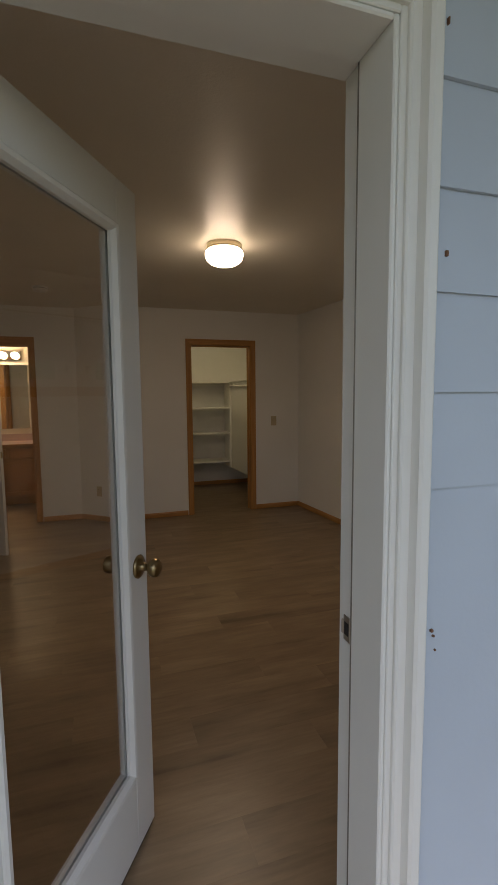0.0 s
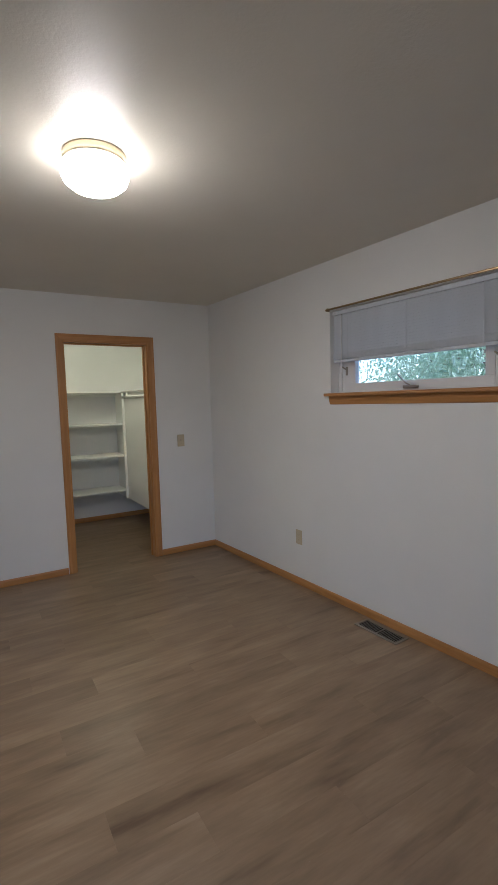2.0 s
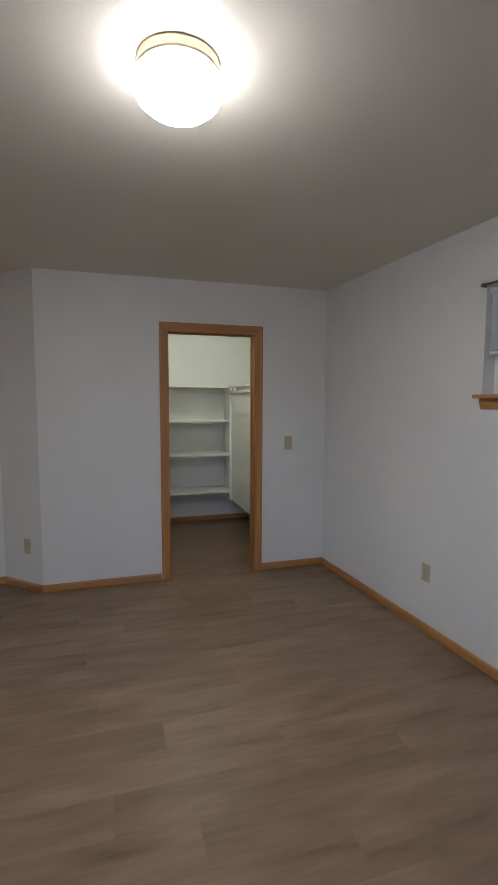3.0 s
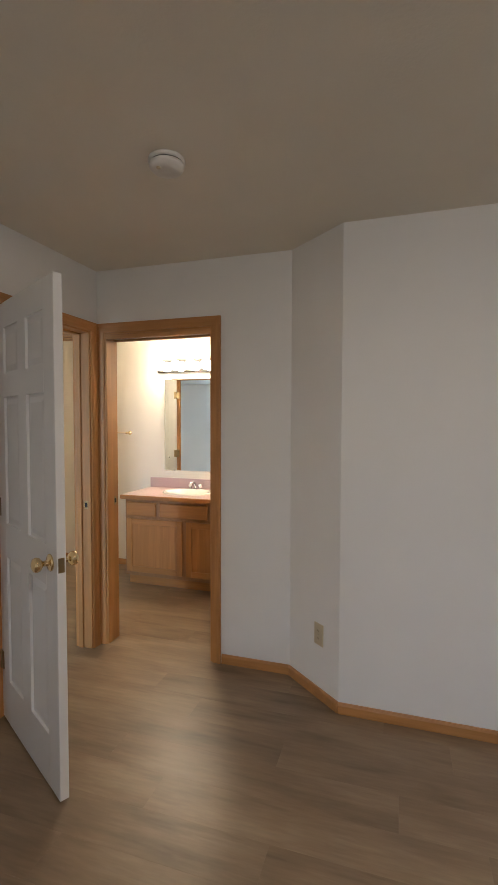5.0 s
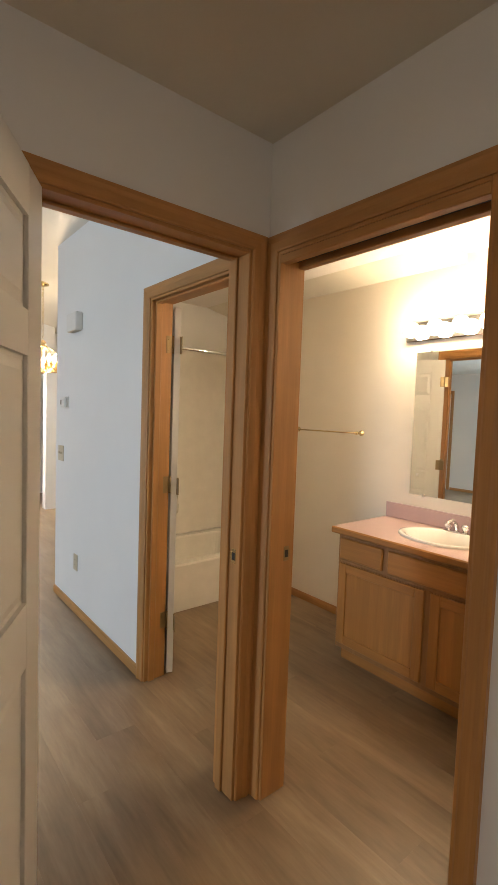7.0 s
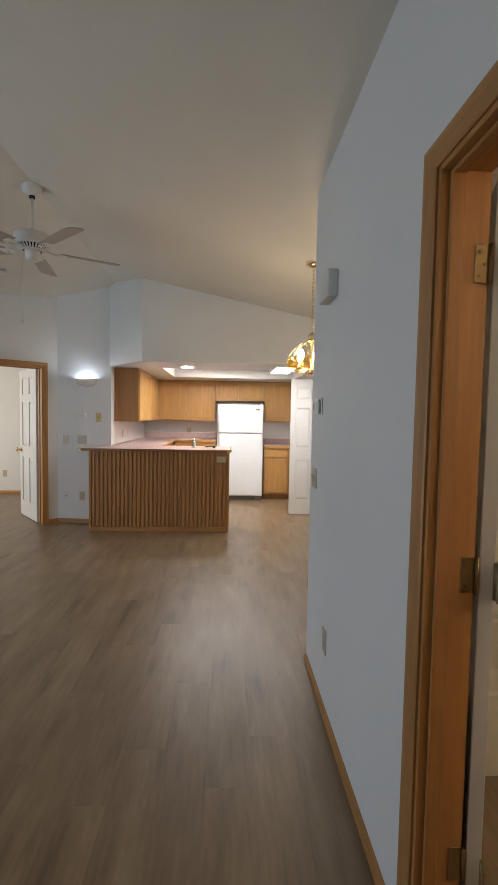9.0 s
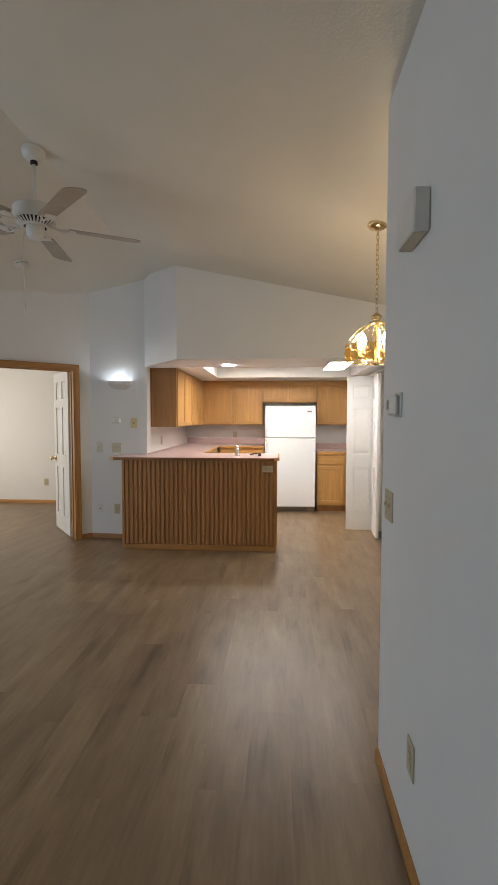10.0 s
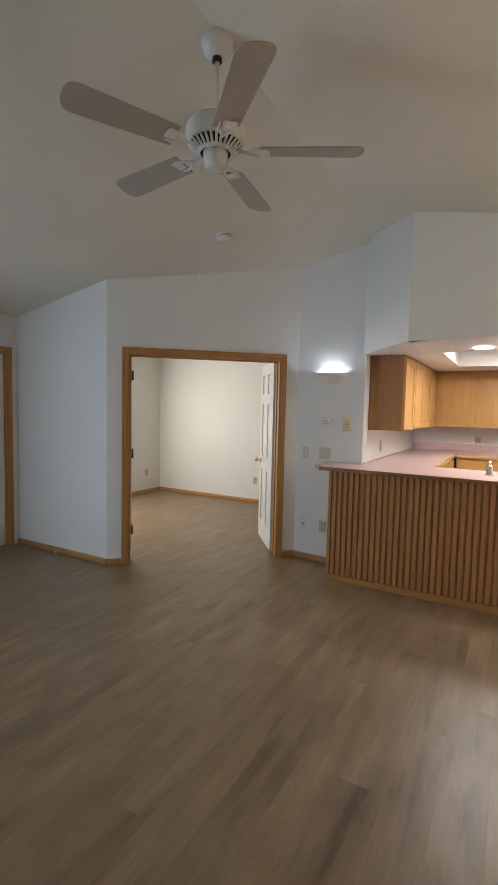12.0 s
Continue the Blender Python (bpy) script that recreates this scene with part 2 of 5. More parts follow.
def lathe(profile, seg=24, m=None, bm=None):
    """A turned form from (radius, height) pairs round the z axis."""
    bm = bm or bmesh.new()
    rings, made = [], []
    for r, z in profile:
        if r < 1e-5:
            ring = [bm.verts.new((0, 0, z))]
        else:
            ring = [bm.verts.new((r * math.cos(2 * math.pi * i / seg), r * math.sin(2 * math.pi * i / seg), z)) for i in range(seg)]
        rings.append(ring)
        made += ring
    for a, b in zip(rings, rings[1:]):
        for i in range(seg):
            j = (i + 1) % seg
            q = [a[i % len(a)], a[j % len(a)], b[j % len(b)], b[i % len(b)]]
            q = [v for k, v in enumerate(q) if v not in q[:k]]
            if len(q) > 2:
                f = bm.faces.new(q)
                f.smooth = True
    if m is not None:
        bmesh.ops.transform(bm, matrix=m, verts=made)
    bmesh.ops.recalc_face_normals(bm, faces=bm.faces)
    return bm


def tube(bm, points, r, seg=8):
    """A round bar that follows the points."""
    pts = [Vector(p) for p in points]
    rings = []
    for i, p in enumerate(pts):
        d = (pts[min(i + 1, len(pts) - 1)] - pts[max(i - 1, 0)]).normalized()
        q = d.to_track_quat("Z", "Y")
        rings.append([bm.verts.new(p + q @ Vector((r * math.cos(2 * math.pi * k / seg), r * math.sin(2 * math.pi * k / seg), 0))) for k in range(seg)])
    for a, b in zip(rings, rings[1:]):
        for k in range(seg):
            f = bm.faces.new((a[k], a[(k + 1) % seg], b[(k + 1) % seg], b[k]))
            f.smooth = True
    bm.faces.new(rings[0][::-1])
    bm.faces.new(rings[-1])
    return bm


def ring_strip(rings, closed=False):
    """Skin between loops of equal length, capped at both ends."""
    bm = bmesh.new()
    vs = [[bm.verts.new(p) for p in r] for r in rings]
    n = len(vs[0])
    for a, b in zip(vs, vs[1:]):
        for k in range(n):
            bm.faces.new((a[k], a[(k + 1) % n], b[(k + 1) % n], b[k]))
    bm.faces.new(vs[0][::-1])
    bm.faces.new(vs[-1])
    bmesh.ops.recalc_face_normals(bm, faces=bm.faces)
    return bm


def mesh_of(name, bm, material):
    me = bpy.data.meshes.new(name)
    bm.to_mesh(me)
    bm.free()
    me.materials.append(material)
    return me


def part(name, bm, material, parent, label="", m=None):
    ob = new(name, mesh_of(name, bm, material))
    ob.parent = parent
    if m is not None:
        ob.matrix_basis = m
    return tagged(ob, label)


def thing(name, label, category, m=None, group="", kind=""):
    ob = new(name)
    ob.empty_display_size = 0.1
    if m is not None:
        ob.matrix_basis = m
    return tagged(ob, label, category, group, kind)


def structure(name, bm, material, label, category):
    return tagged(new(name, mesh_of(name, bm, material)), label, category, "", "structure")


# ---- structure ----
def frame_of(p0, p1):
    """x along the wall from p0 to p1, y out of the room, z up."""
    d = Vector((p1[0] - p0[0], p1[1] - p0[1], 0))
    return pose(p0[0], p0[1], 0, 0, 0, math.degrees(math.atan2(d.y, d.x))) @ Matrix.Diagonal((1, -1, 1, 1)), d.length


def wall(name, p0, p1, t, z0, z1, holes=(), label="smooth off-white painted interior wall", mat=None):
    """A wall whose room side lies left of p0 to p1; holes are (s0, s1, low, high)."""
    f, length = frame_of(p0, p1)
    bm = bmesh.new()
    s = 0.0
    for a, b, lo, hi in sorted(holes):
        box(bm, s, a, 0, t, z0, z1)
        if lo > z0:
            box(bm, a, b, 0, t, z0, lo)
        if hi < z1:
            box(bm, a, b, 0, t, hi, z1)
        s = b
    box(bm, s, length, 0, t, z0, z1)
    bmesh.ops.transform(bm, matrix=f, verts=bm.verts)
    bmesh.ops.reverse_faces(bm, faces=bm.faces)
    return structure(name, bm, mat or M_WALL, label, "wall")


def opening(p0, p1, s, w):
    """The pose of an opening of width w that starts s along the wall: x across it, y out of the room."""
    d = (Vector(p1) - Vector(p0)).normalized()
    o = Vector(p0) + d * (s + w)
    return pose(o.x, o.y, 0, 0, 0, math.degrees(math.atan2(-d.y, -d.x)))


def baseboard(p0, p1, gaps=()):
    f, length = frame_of(p0, p1)
    s = 0.0
    for a, b in list(sorted(gaps)) + [(length, length)]:
        if a - s > 0.02:
            prof = [(0.0, 0.001), (-0.012, 0.001), (-0.012, 0.044), (-0.007, 0.057), (0.0, 0.057)]
            bm = ring_strip([[(x, y, z) for y, z in prof] for x in (s, a)])
            bmesh.ops.transform(bm, matrix=f @ pose(0, 0, 0), verts=bm.verts)
            bmesh.ops.recalc_face_normals(bm, faces=bm.faces)
            along = M_OAK_X if abs(p1[0] - p0[0]) > abs(p1[1] - p0[1]) else M_OAK_Y
            structure("baseboard", bm, along, "narrow golden oak baseboard along the wall foot", "baseboard")
        s = b


def door_frame(name, m, w, h, t, label, sides=(1, 1), white=False, stop=0.5, cas=0.057, stop_to=None, pocket=False):
    """Jambs, stops and mitred casings of an opening: x across it, y through the wall, z up."""
    root = thing(name, label, "door frame", m, kind="structure")
    v, hz = (M_EXTWHITE, M_EXTWHITE) if white else (M_OAK_V, M_OAK_X)
    j = 0.018
    y0, y1 = -0.004, t + 0.004
    part("jamb", boxm(0, j, y0, y1, 0, h, bevel=0.002), v, root)
    part("jamb", boxm(w - j, w, y0, y1, 0, h, bevel=0.002), v, root)
    part("head_jamb", boxm(j, w - j, y0, y1, h - j, h, bevel=0.002), hz, root)
    sa, sb = t * stop, stop_to or t * stop + 0.035
    if pocket:
        for a, b in ((y0, y0 + 0.034), (y1 - 0.034, y1)):
            part("head_stop", boxm(j, w - j, a, b, h - j - 0.030, h - j, bevel=0.003), hz, root)
        part("track", boxm(j, w - j, y0 + 0.036, y1 - 0.036, h - j - 0.008, h - j - 0.002), M_DARK, root, "dark sliding door track")
    else:
        part("stop", boxm(j, j + 0.011, sa, sb, 0, h - j, bevel=0.003), v, root)
        part("stop", boxm(w - j - 0.011, w - j, sa, sb, 0, h - j, bevel=0.003), v, root)
        part("head_stop", boxm(j + 0.011, w - j - 0.011, sa, sb, h - j - 0.011, h - j, bevel=0.003), hz, root)
    if white and stop_to:
        for x0, x1 in ((j, j + 0.009), (w - j - 0.009, w - j)):
            part("weatherstrip", boxm(x0, x1, sa - 0.009, sa, 0.012, h - j, 0.003), M_GREYPLATE, root, "grey weatherstrip")
    if white:
        prof = [(0.0, 0.0), (0.0, 0.010), (0.004, 0.013), (0.021, 0.013), (0.025, 0.030), (0.031, 0.034), (cas - 0.005, 0.034), (cas, 0.030), (cas, 0.0)]
    else:
        prof = [(0.0, 0.0), (0.0, 0.009), (0.006, 0.012), (cas * 0.55, 0.013), (cas * 0.8, 0.018), (cas, 0.017), (cas, 0.0)]
    e = 0.006
    for side, on in enumerate(sides):
        if not on:
            continue
        yy = (lambda d: -0.001 - d) if side == 0 else (lambda d: t + 0.001 + d)
        left = [[(e - u, yy(d), z) for u, d in prof] for z in (0,)] + [[(e - u, yy(d), h - e + u) for u, d in prof]]
        right = [[(w - e + u, yy(d), 0) for u, d in prof], [(w - e + u, yy(d), h - e + u) for u, d in prof]]
        head = [[(e - u, yy(d), h - e + u) for u, d in prof], [(w - e + u, yy(d), h - e + u) for u, d in prof]]
        if on == 1 or on == "left":
            part("casing", ring_strip(left), v, root)
        if on == 1 or on == "right":
            part("casing", ring_strip(right), v, root)
        part("head_casing", ring_strip(head), hz, root)
    return root


CH = 2.44
E0, E1 = (0.30, -4.70), (0.005, 0.0)
WY, WX = 0.28, -3.956
T = 0.115

wall("wall_east", E0, E1, 0.15, 0, 2.5, [(0.50, 2.985, 1.505, 2.09)])
wall("wall_closet", (0.14, 0), (-2.351, 0), T, 0, 2.5, [(0.772, 1.532, 0, 2.05)])
wall("wall_angled", (-2.351, 0), (-2.667, WY), T, 0, 2.5)
wall("wall_bathroom", (-2.667, WY), (-6.429, WY), T, 0, 2.78, [(0.478, 1.238, 0, 2.05), (1.448, 2.208, 0, 2.05)])
wall("wall_hall", (WX, WY), (WX, -5.12), T, 0, 3.1, [(0.075, 0.815, 0, 2.05)])
wall("wall_entry", (-3.956, -4.63), (0.45, -4.63), 0.17, 0, 2.7, [(1.148, 1.976, 0, 2.075)])
wall("wall_closet_back", (0.10, 1.82), (-1.75, 1.82), T, 0, 2.5)
wall("wall_closet_east", (0.10, T), (0.10, 1.82), T, 0, 2.5)
wall("wall_closet_west", (-1.75, 1.82), (-1.75, T), T, 0, 2.5)
wall("wall_bath_back", (-2.90, 1.83), (-6.31, 1.83), T, 0, 2.5, label="smooth painted bathroom wall, cream from lamp warmth in its colour", mat=M_WARMWALL)
wall("wall_bath_east", (-2.90, 0.395), (-2.90, 1.83), T, 0, 2.5, label="smooth painted bathroom wall, cream from lamp warmth in its colour", mat=M_WARMWALL)
wall("wall_bath_west", (-6.31, 2.60), (-6.31, 0.30), T, 0, 2.74)
wall("wall_dining_north", (-6.425, 2.60), (-9.60, 2.60), T, 0, 2.5)
wall("wall_pantry_return", (-9.60, 2.60), (-9.60, 1.096), T, 0, 2.6)
wall("wall_pantry", (-9.606, 1.09), (-12.35, 1.09), T, 0, 2.6, [(0.104, 0.954, 0, 2.05)])
wall("wall_pantry_back", (-9.65, 1.62), (-11.2, 1.62), T, 0, 2.5)
wall("wall_pantry_west", (-11.0, 1.80), (-11.0, 1.20), T, 0, 2.5)
wall("wall_kitchen_back", (-12.35, 1.09), (-12.35, -1.70), T, 0, 3.0)
wall("wall_kitchen_side", (-12.35, -1.70), (-9.93, -1.70), T, 0, 3.2)
wall("wall_sconce", (-9.92, -1.70), (-9.985, -2.405), T, 0, 3.2)
DD0, DD1 = (-9.985, -2.405), (-8.715, -3.79)
wall("wall_double_door", DD0, DD1, T, 0, 3.2, [(0.185, 1.69, 0, 2.025)])
wall("wall_living_west", (-8.715, -3.79), (-8.70, -5.12), T, 0, 2.8)
wall("wall_living_south", (-8.70, -5.12), (-4.07, -5.12), 0.15, 0, 2.6, [(0.115, 1.035, 0, 2.06), (2.58, 4.38, 0.10, 2.06)])
wall("wall_den_west", (-12.17, -1.82), (-12.17, -6.10), T, 0, 2.5)
wall("wall_den_south", (-12.17, -6.10), (-8.83, -6.10), 0.15, 0, 2.5, [(1.3, 2.8, 0.8, 2.06)])
wall("wall_den_east", (-8.83, -6.10), (-8.83, -5.12), T, 0, 2.5)


def slab(name, x0, x1, y0, y1, z0, z1, mat, label, category):
    return structure(name, boxm(x0, x1, y0, y1, z0, z1), mat, label, category)


slab("ceiling", -3.99, 0.45, -4.78, 1.90, CH, CH + 0.06, M_CEIL, "off-white lightly textured flat bedroom ceiling", "ceiling")
slab("ceiling_bath", -6.40, -2.86, 0.34, 1.90, CH - 0.004, CH + 0.05, M_BATHCEIL, "off-white flat bathroom ceiling", "ceiling")
den_plan = [(-12.25, -6.2), (-8.76, -6.2), (-8.76, -3.85), (-10.06, -2.45), (-10.06, -1.78), (-12.25, -1.78)]
structure("ceiling_den", ring_strip([[(x, y, z) for x, y in den_plan] for z in (CH, CH + 0.05)]), M_CEIL, "off-white flat den ceiling", "ceiling")
RIDGE_Y, RIDGE_Z, SR, SL = -1.62, 3.085, 0.203, 0.185


def vault(name, ya, yb, slope):
    bm = bmesh.new()
    x0, x1 = -12.45, -4.0
    za, zb = RIDGE_Z - abs(ya - RIDGE_Y) * slope, RIDGE_Z - abs(yb - RIDGE_Y) * slope
    prof = [(ya, za), (yb, zb), (yb, zb + 0.06), (ya, za + 0.06)]
    bm = ring_strip([[(x, y, z) for y, z in prof] for x in (x0, x1)])
    return structure(name, bm, M_CEIL, "off-white vaulted living room ceiling plane", "ceiling")


vault("ceiling_vault_north", RIDGE_Y, 2.72, SR)
vault("ceiling_vault_south", RIDGE_Y, -5.25, SL)

# soffit over the kitchen and its lowered ceiling with a recess
KZ = 2.058
bm = bmesh.new()
box(bm, -9.345, -9.23, -1.1865, 1.088, KZ, 3.15)
structure("soffit_face", bm, M_WALL, "cream painted soffit wall above the kitchen", "wall")
wall("soffit_angled", (-9.23, -1.188), (-9.92, -1.72), 0.10, KZ, 3.2, label="off-white angled soffit wall above the peninsula")
bm = bmesh.new()
RX0, RX1, RY0, RY1 = -11.42, -10.05, -1.05, 0.90
box(bm, -12.35, RX0, -1.70, 1.09, KZ, KZ + 0.03)
box(bm, RX1, -9.338, -1.22, 1.09, KZ + 0.002, KZ + 0.03)
box(bm, RX0, RX1, -1.70, RY0, KZ, KZ + 0.03)
box(bm, RX0, RX1, RY1, 1.09, KZ, KZ + 0.03)
ring = [(RX1, -1.70), (RX1, -1.22), (-9.25, -1.205), (-9.90, -1.705)]
v0 = [bm.verts.new((x, y, KZ + 0.001)) for x, y in ring]
v1 = [bm.verts.new((x, y, KZ + 0.03)) for x, y in ring]
bm.faces.new(v0), bm.faces.new(v1[::-1])
for i in range(4):
    bm.faces.new((v0[i], v0[(i + 1) % 4], v1[(i + 1) % 4], v1[i]))
box(bm, RX0 - 0.02, RX0, RY0, RY1, KZ + 0.03, KZ + 0.17)
box(bm, RX1, RX1 + 0.02, RY0, RY1, KZ + 0.03, KZ + 0.17)
box(bm, RX0 - 0.02, RX1 + 0.02, RY0 - 0.02, RY0, KZ + 0.03, KZ + 0.17)
box(bm, RX0 - 0.02, RX1 + 0.02, RY1, RY1 + 0.02, KZ + 0.03, KZ + 0.17)
box(bm, RX0 - 0.02, RX1 + 0.02, RY0 - 0.02, RY1 + 0.02, KZ + 0.17, KZ + 0.20)
bmesh.ops.recalc_face_normals(bm, faces=bm.faces)
structure("ceiling_kitchen", bm, M_WALL, "lowered white kitchen ceiling with a tray recess", "ceiling")

# door frames
door_frame("door_1", opening((0, 0), (-2.351, 0), 0.632, 0.76), 0.76, 2.05, T, "golden oak frame of the closet doorway, no door leaf")
door_frame("door_2", opening((-2.667, WY), (-6.425, WY), 0.478, 0.76), 0.76, 2.05, T, "golden oak frame of the bathroom pocket doorway", pocket=True)
door_frame("door_3", opening((-2.667, WY), (-6.425, WY), 1.448, 0.76), 0.76, 2.05, T, "golden oak frame of the hall side bathroom doorway", stop=0.15)
door_frame("door_4", opening((WX, WY), (WX, -5.12), 0.075, 0.74), 0.74, 2.05, T, "golden oak frame of the bedroom doorway")
door_frame("door_5", opening((-3.956, -4.63), (0.45, -4.63), 1.148, 0.828), 0.828, 2.075, 0.17, "white painted frame of the outside door", white=True, stop=0.37, cas=0.052, stop_to=0.172)
door_frame("door_6", opening(DD0, DD1, 0.185, 1.505), 1.505, 2.025, T, "golden oak frame of the double doorway to the den")
door_frame("door_7", opening((-8.70, -5.12), (-4.07, -5.12), 0.115, 0.92), 0.92, 2.06, 0.15, "golden oak frame of the front door", sides=(1, 0))
door_frame("door_8", opening((-9.606, 1.09), (-12.35, 1.09), 0.104, 0.85), 0.85, 2.05, T, "white frame of the pantry opening", sides=(0, 0), white=True)

baseboard(E0, E1)
baseboard((0, 0), (-2.351, 0), [(0.575, 1.449)])
baseboard((-2.351, 0), (-2.667, WY))
baseboard((-2.667, WY), (-6.425, WY), [(0.421, 1.295), (1.295, 2.265)])
baseboard((WX, -0.60), (WX, -4.70))
baseboard((-3.956, -4.63), (0.27, -4.63), [(1.09, 2.03)])
baseboard((0.10, 1.82), (-1.75, 1.82))
baseboard((-2.90, 1.83), (-5.53, 1.83), [(0.0, 1.47)])
baseboard((-9.93, -1.80), (-9.985, -2.405))
baseboard(DD0, DD1, [(0.128, 1.747)])
baseboard((-8.715, -3.79), (-8.70, -5.12))
baseboard((-8.70, -5.12), (-4.07, -5.12), [(0.0, 1.10)])
baseboard((-12.17, -1.82), (-12.17, -6.10))
baseboard((-12.17, -6.10), (-8.83, -6.10))
baseboard((-10.60, 1.09), (-12.35, 1.09), [(1.1, 1.8)])


# ---- doors ----
def raised_panel(x0, x1, z0, z1):
    bm = bmesh.new()
    for s in (1, -1):
        loops = []
        for inset, y in ((0.0, 0.006), (0.012, 0.005), (0.036, 0.012)):
            loops.append([bm.verts.new((x, s * y, z)) for x, z in ((x0 + inset, z0 + inset), (x1 - inset, z0 + inset), (x1 - inset, z1 - inset), (x0 + inset, z1 - inset))])
        for a, b in zip(loops, loops[1:]):
            for k in range(4):
                bm.faces.new((a[k], a[(k + 1) % 4], b[(k + 1) % 4], b[k]))
        bm.faces.new(loops[-1])
    bmesh.ops.recalc_face_normals(bm, faces=bm.faces)
    return bm


def knob_part(parent, x, z, side, mat, name="knob"):
    prof = [(0.0, 0.0), (0.033, 0.0), (0.034, 0.004), (0.028, 0.009), (0.012, 0.012), (0.010, 0.030), (0.016, 0.034), (0.026, 0.042), (0.029, 0.053), (0.025, 0.064), (0.012, 0.070), (0.0, 0.071)]
    bm = lathe(prof, 20)
    return part(name, bm, mat, parent, m=pose(x, side * 0.0176, z, -90 * side))


def hinge_part(parent, x, y, z, mat=None):
    bm = bmesh.new()
    box(bm, x - 0.034, x - 0.004, y - 0.002, y + 0.002, z - 0.044, z + 0.044, 0.001)
    box(bm, x + 0.004, x + 0.034, y - 0.002, y + 0.002, z - 0.044, z + 0.044, 0.001)
    tube(bm, [(x, y, z - 0.046), (x, y, z + 0.046)], 0.006, 8)
    return part("hinge", bm, mat or M_OLDBRASS, parent)


def panel_door(name, label, m, w=0.755, h=2.02, knob=M_BRASS, cols=2, group=""):
    """A white moulded door: stiles and rails, raised panels, knobs and hinges; x from the hinge, y through it."""
    root = thing(name, label, "door", m, group)
    st = 0.11 if cols == 2 else 0.075
    rows = ((0.225, 0.83), (0.99, 1.585), (1.69, h - 0.115))
    mid = w / 2
    spans = ((st, mid - 0.052), (mid + 0.052, w - st)) if cols == 2 else ((st, w - st),)
    bm = bmesh.new()
    y = 0.0175
    box(bm, 0, st, -y, y, 0.012, h, 0.002)
    box(bm, w - st, w, -y, y, 0.012, h, 0.002)
    zs = [0.012] + [v for r in rows for v in r] + [h]
    for a, b in zip(zs[::2], zs[1::2]):
        box(bm, st, w - st, -y, y, a, b)
    if cols == 2:
        for a, b in rows:
            box(bm, mid - 0.052, mid + 0.052, -y, y, a, b)
    part("door_slab", bm, M_WHITE, root)
    for a, b in rows:
        for x0, x1 in spans:
            part("panel", raised_panel(x0, x1, a, b), M_WHITE, root)
    if knob is not None:
        for s in (1, -1):
            knob_part(root, w - 0.062, 0.93, s, knob)
        part("latch_plate", boxm(w - 0.001, w + 0.0015, -0.012, 0.012, 0.90, 0.957, 0.002), M_OLDBRASS, root)
    for z in (0.30, 1.06, 1.82) if knob is not None else ():
        hinge_part(root, 0.0, -0.0195, z, M_OLDBRASS)
    return root


panel_door("bedroom_door", "white six-panel door with brass knobs standing open", pose(-3.928, -0.53, 0, 0, 0, -29.5), 0.735)
panel_door("bathroom_door", "white six-panel door swung open against the bathroom wall", pose(-4.845, 0.425, 0, 0, 0, 158), 0.69)
f6 = opening(DD0, DD1, 0.185, 1.505)
panel_door("den_door", "white six-panel double door leaf standing open", f6 @ pose(1.483, T + 0.02, 0, 0, 0, 86), 0.71, group="den double doors")
panel_door("den_door", "white six-panel double door leaf folded back inside the den", f6 @ pose(0.022, T + 0.02, 0, 0, 0, 112), 0.71, group="den double doors")
panel_door("front_door", "closed cream six-panel front door", pose(-8.565, -5.16, 0, 0, 0, 0), 0.885, 2.035)
for i, (x, y, a) in enumerate(((-10.53, 1.10, -92), (-10.46, 1.062, -4))):
    panel_door("bifold_panel", "white narrow moulded pantry bifold door panel, folded open", pose(x, y, 0.006, 0, 0, a), 0.37, 1.985, None, 1, "pantry bifold doors")


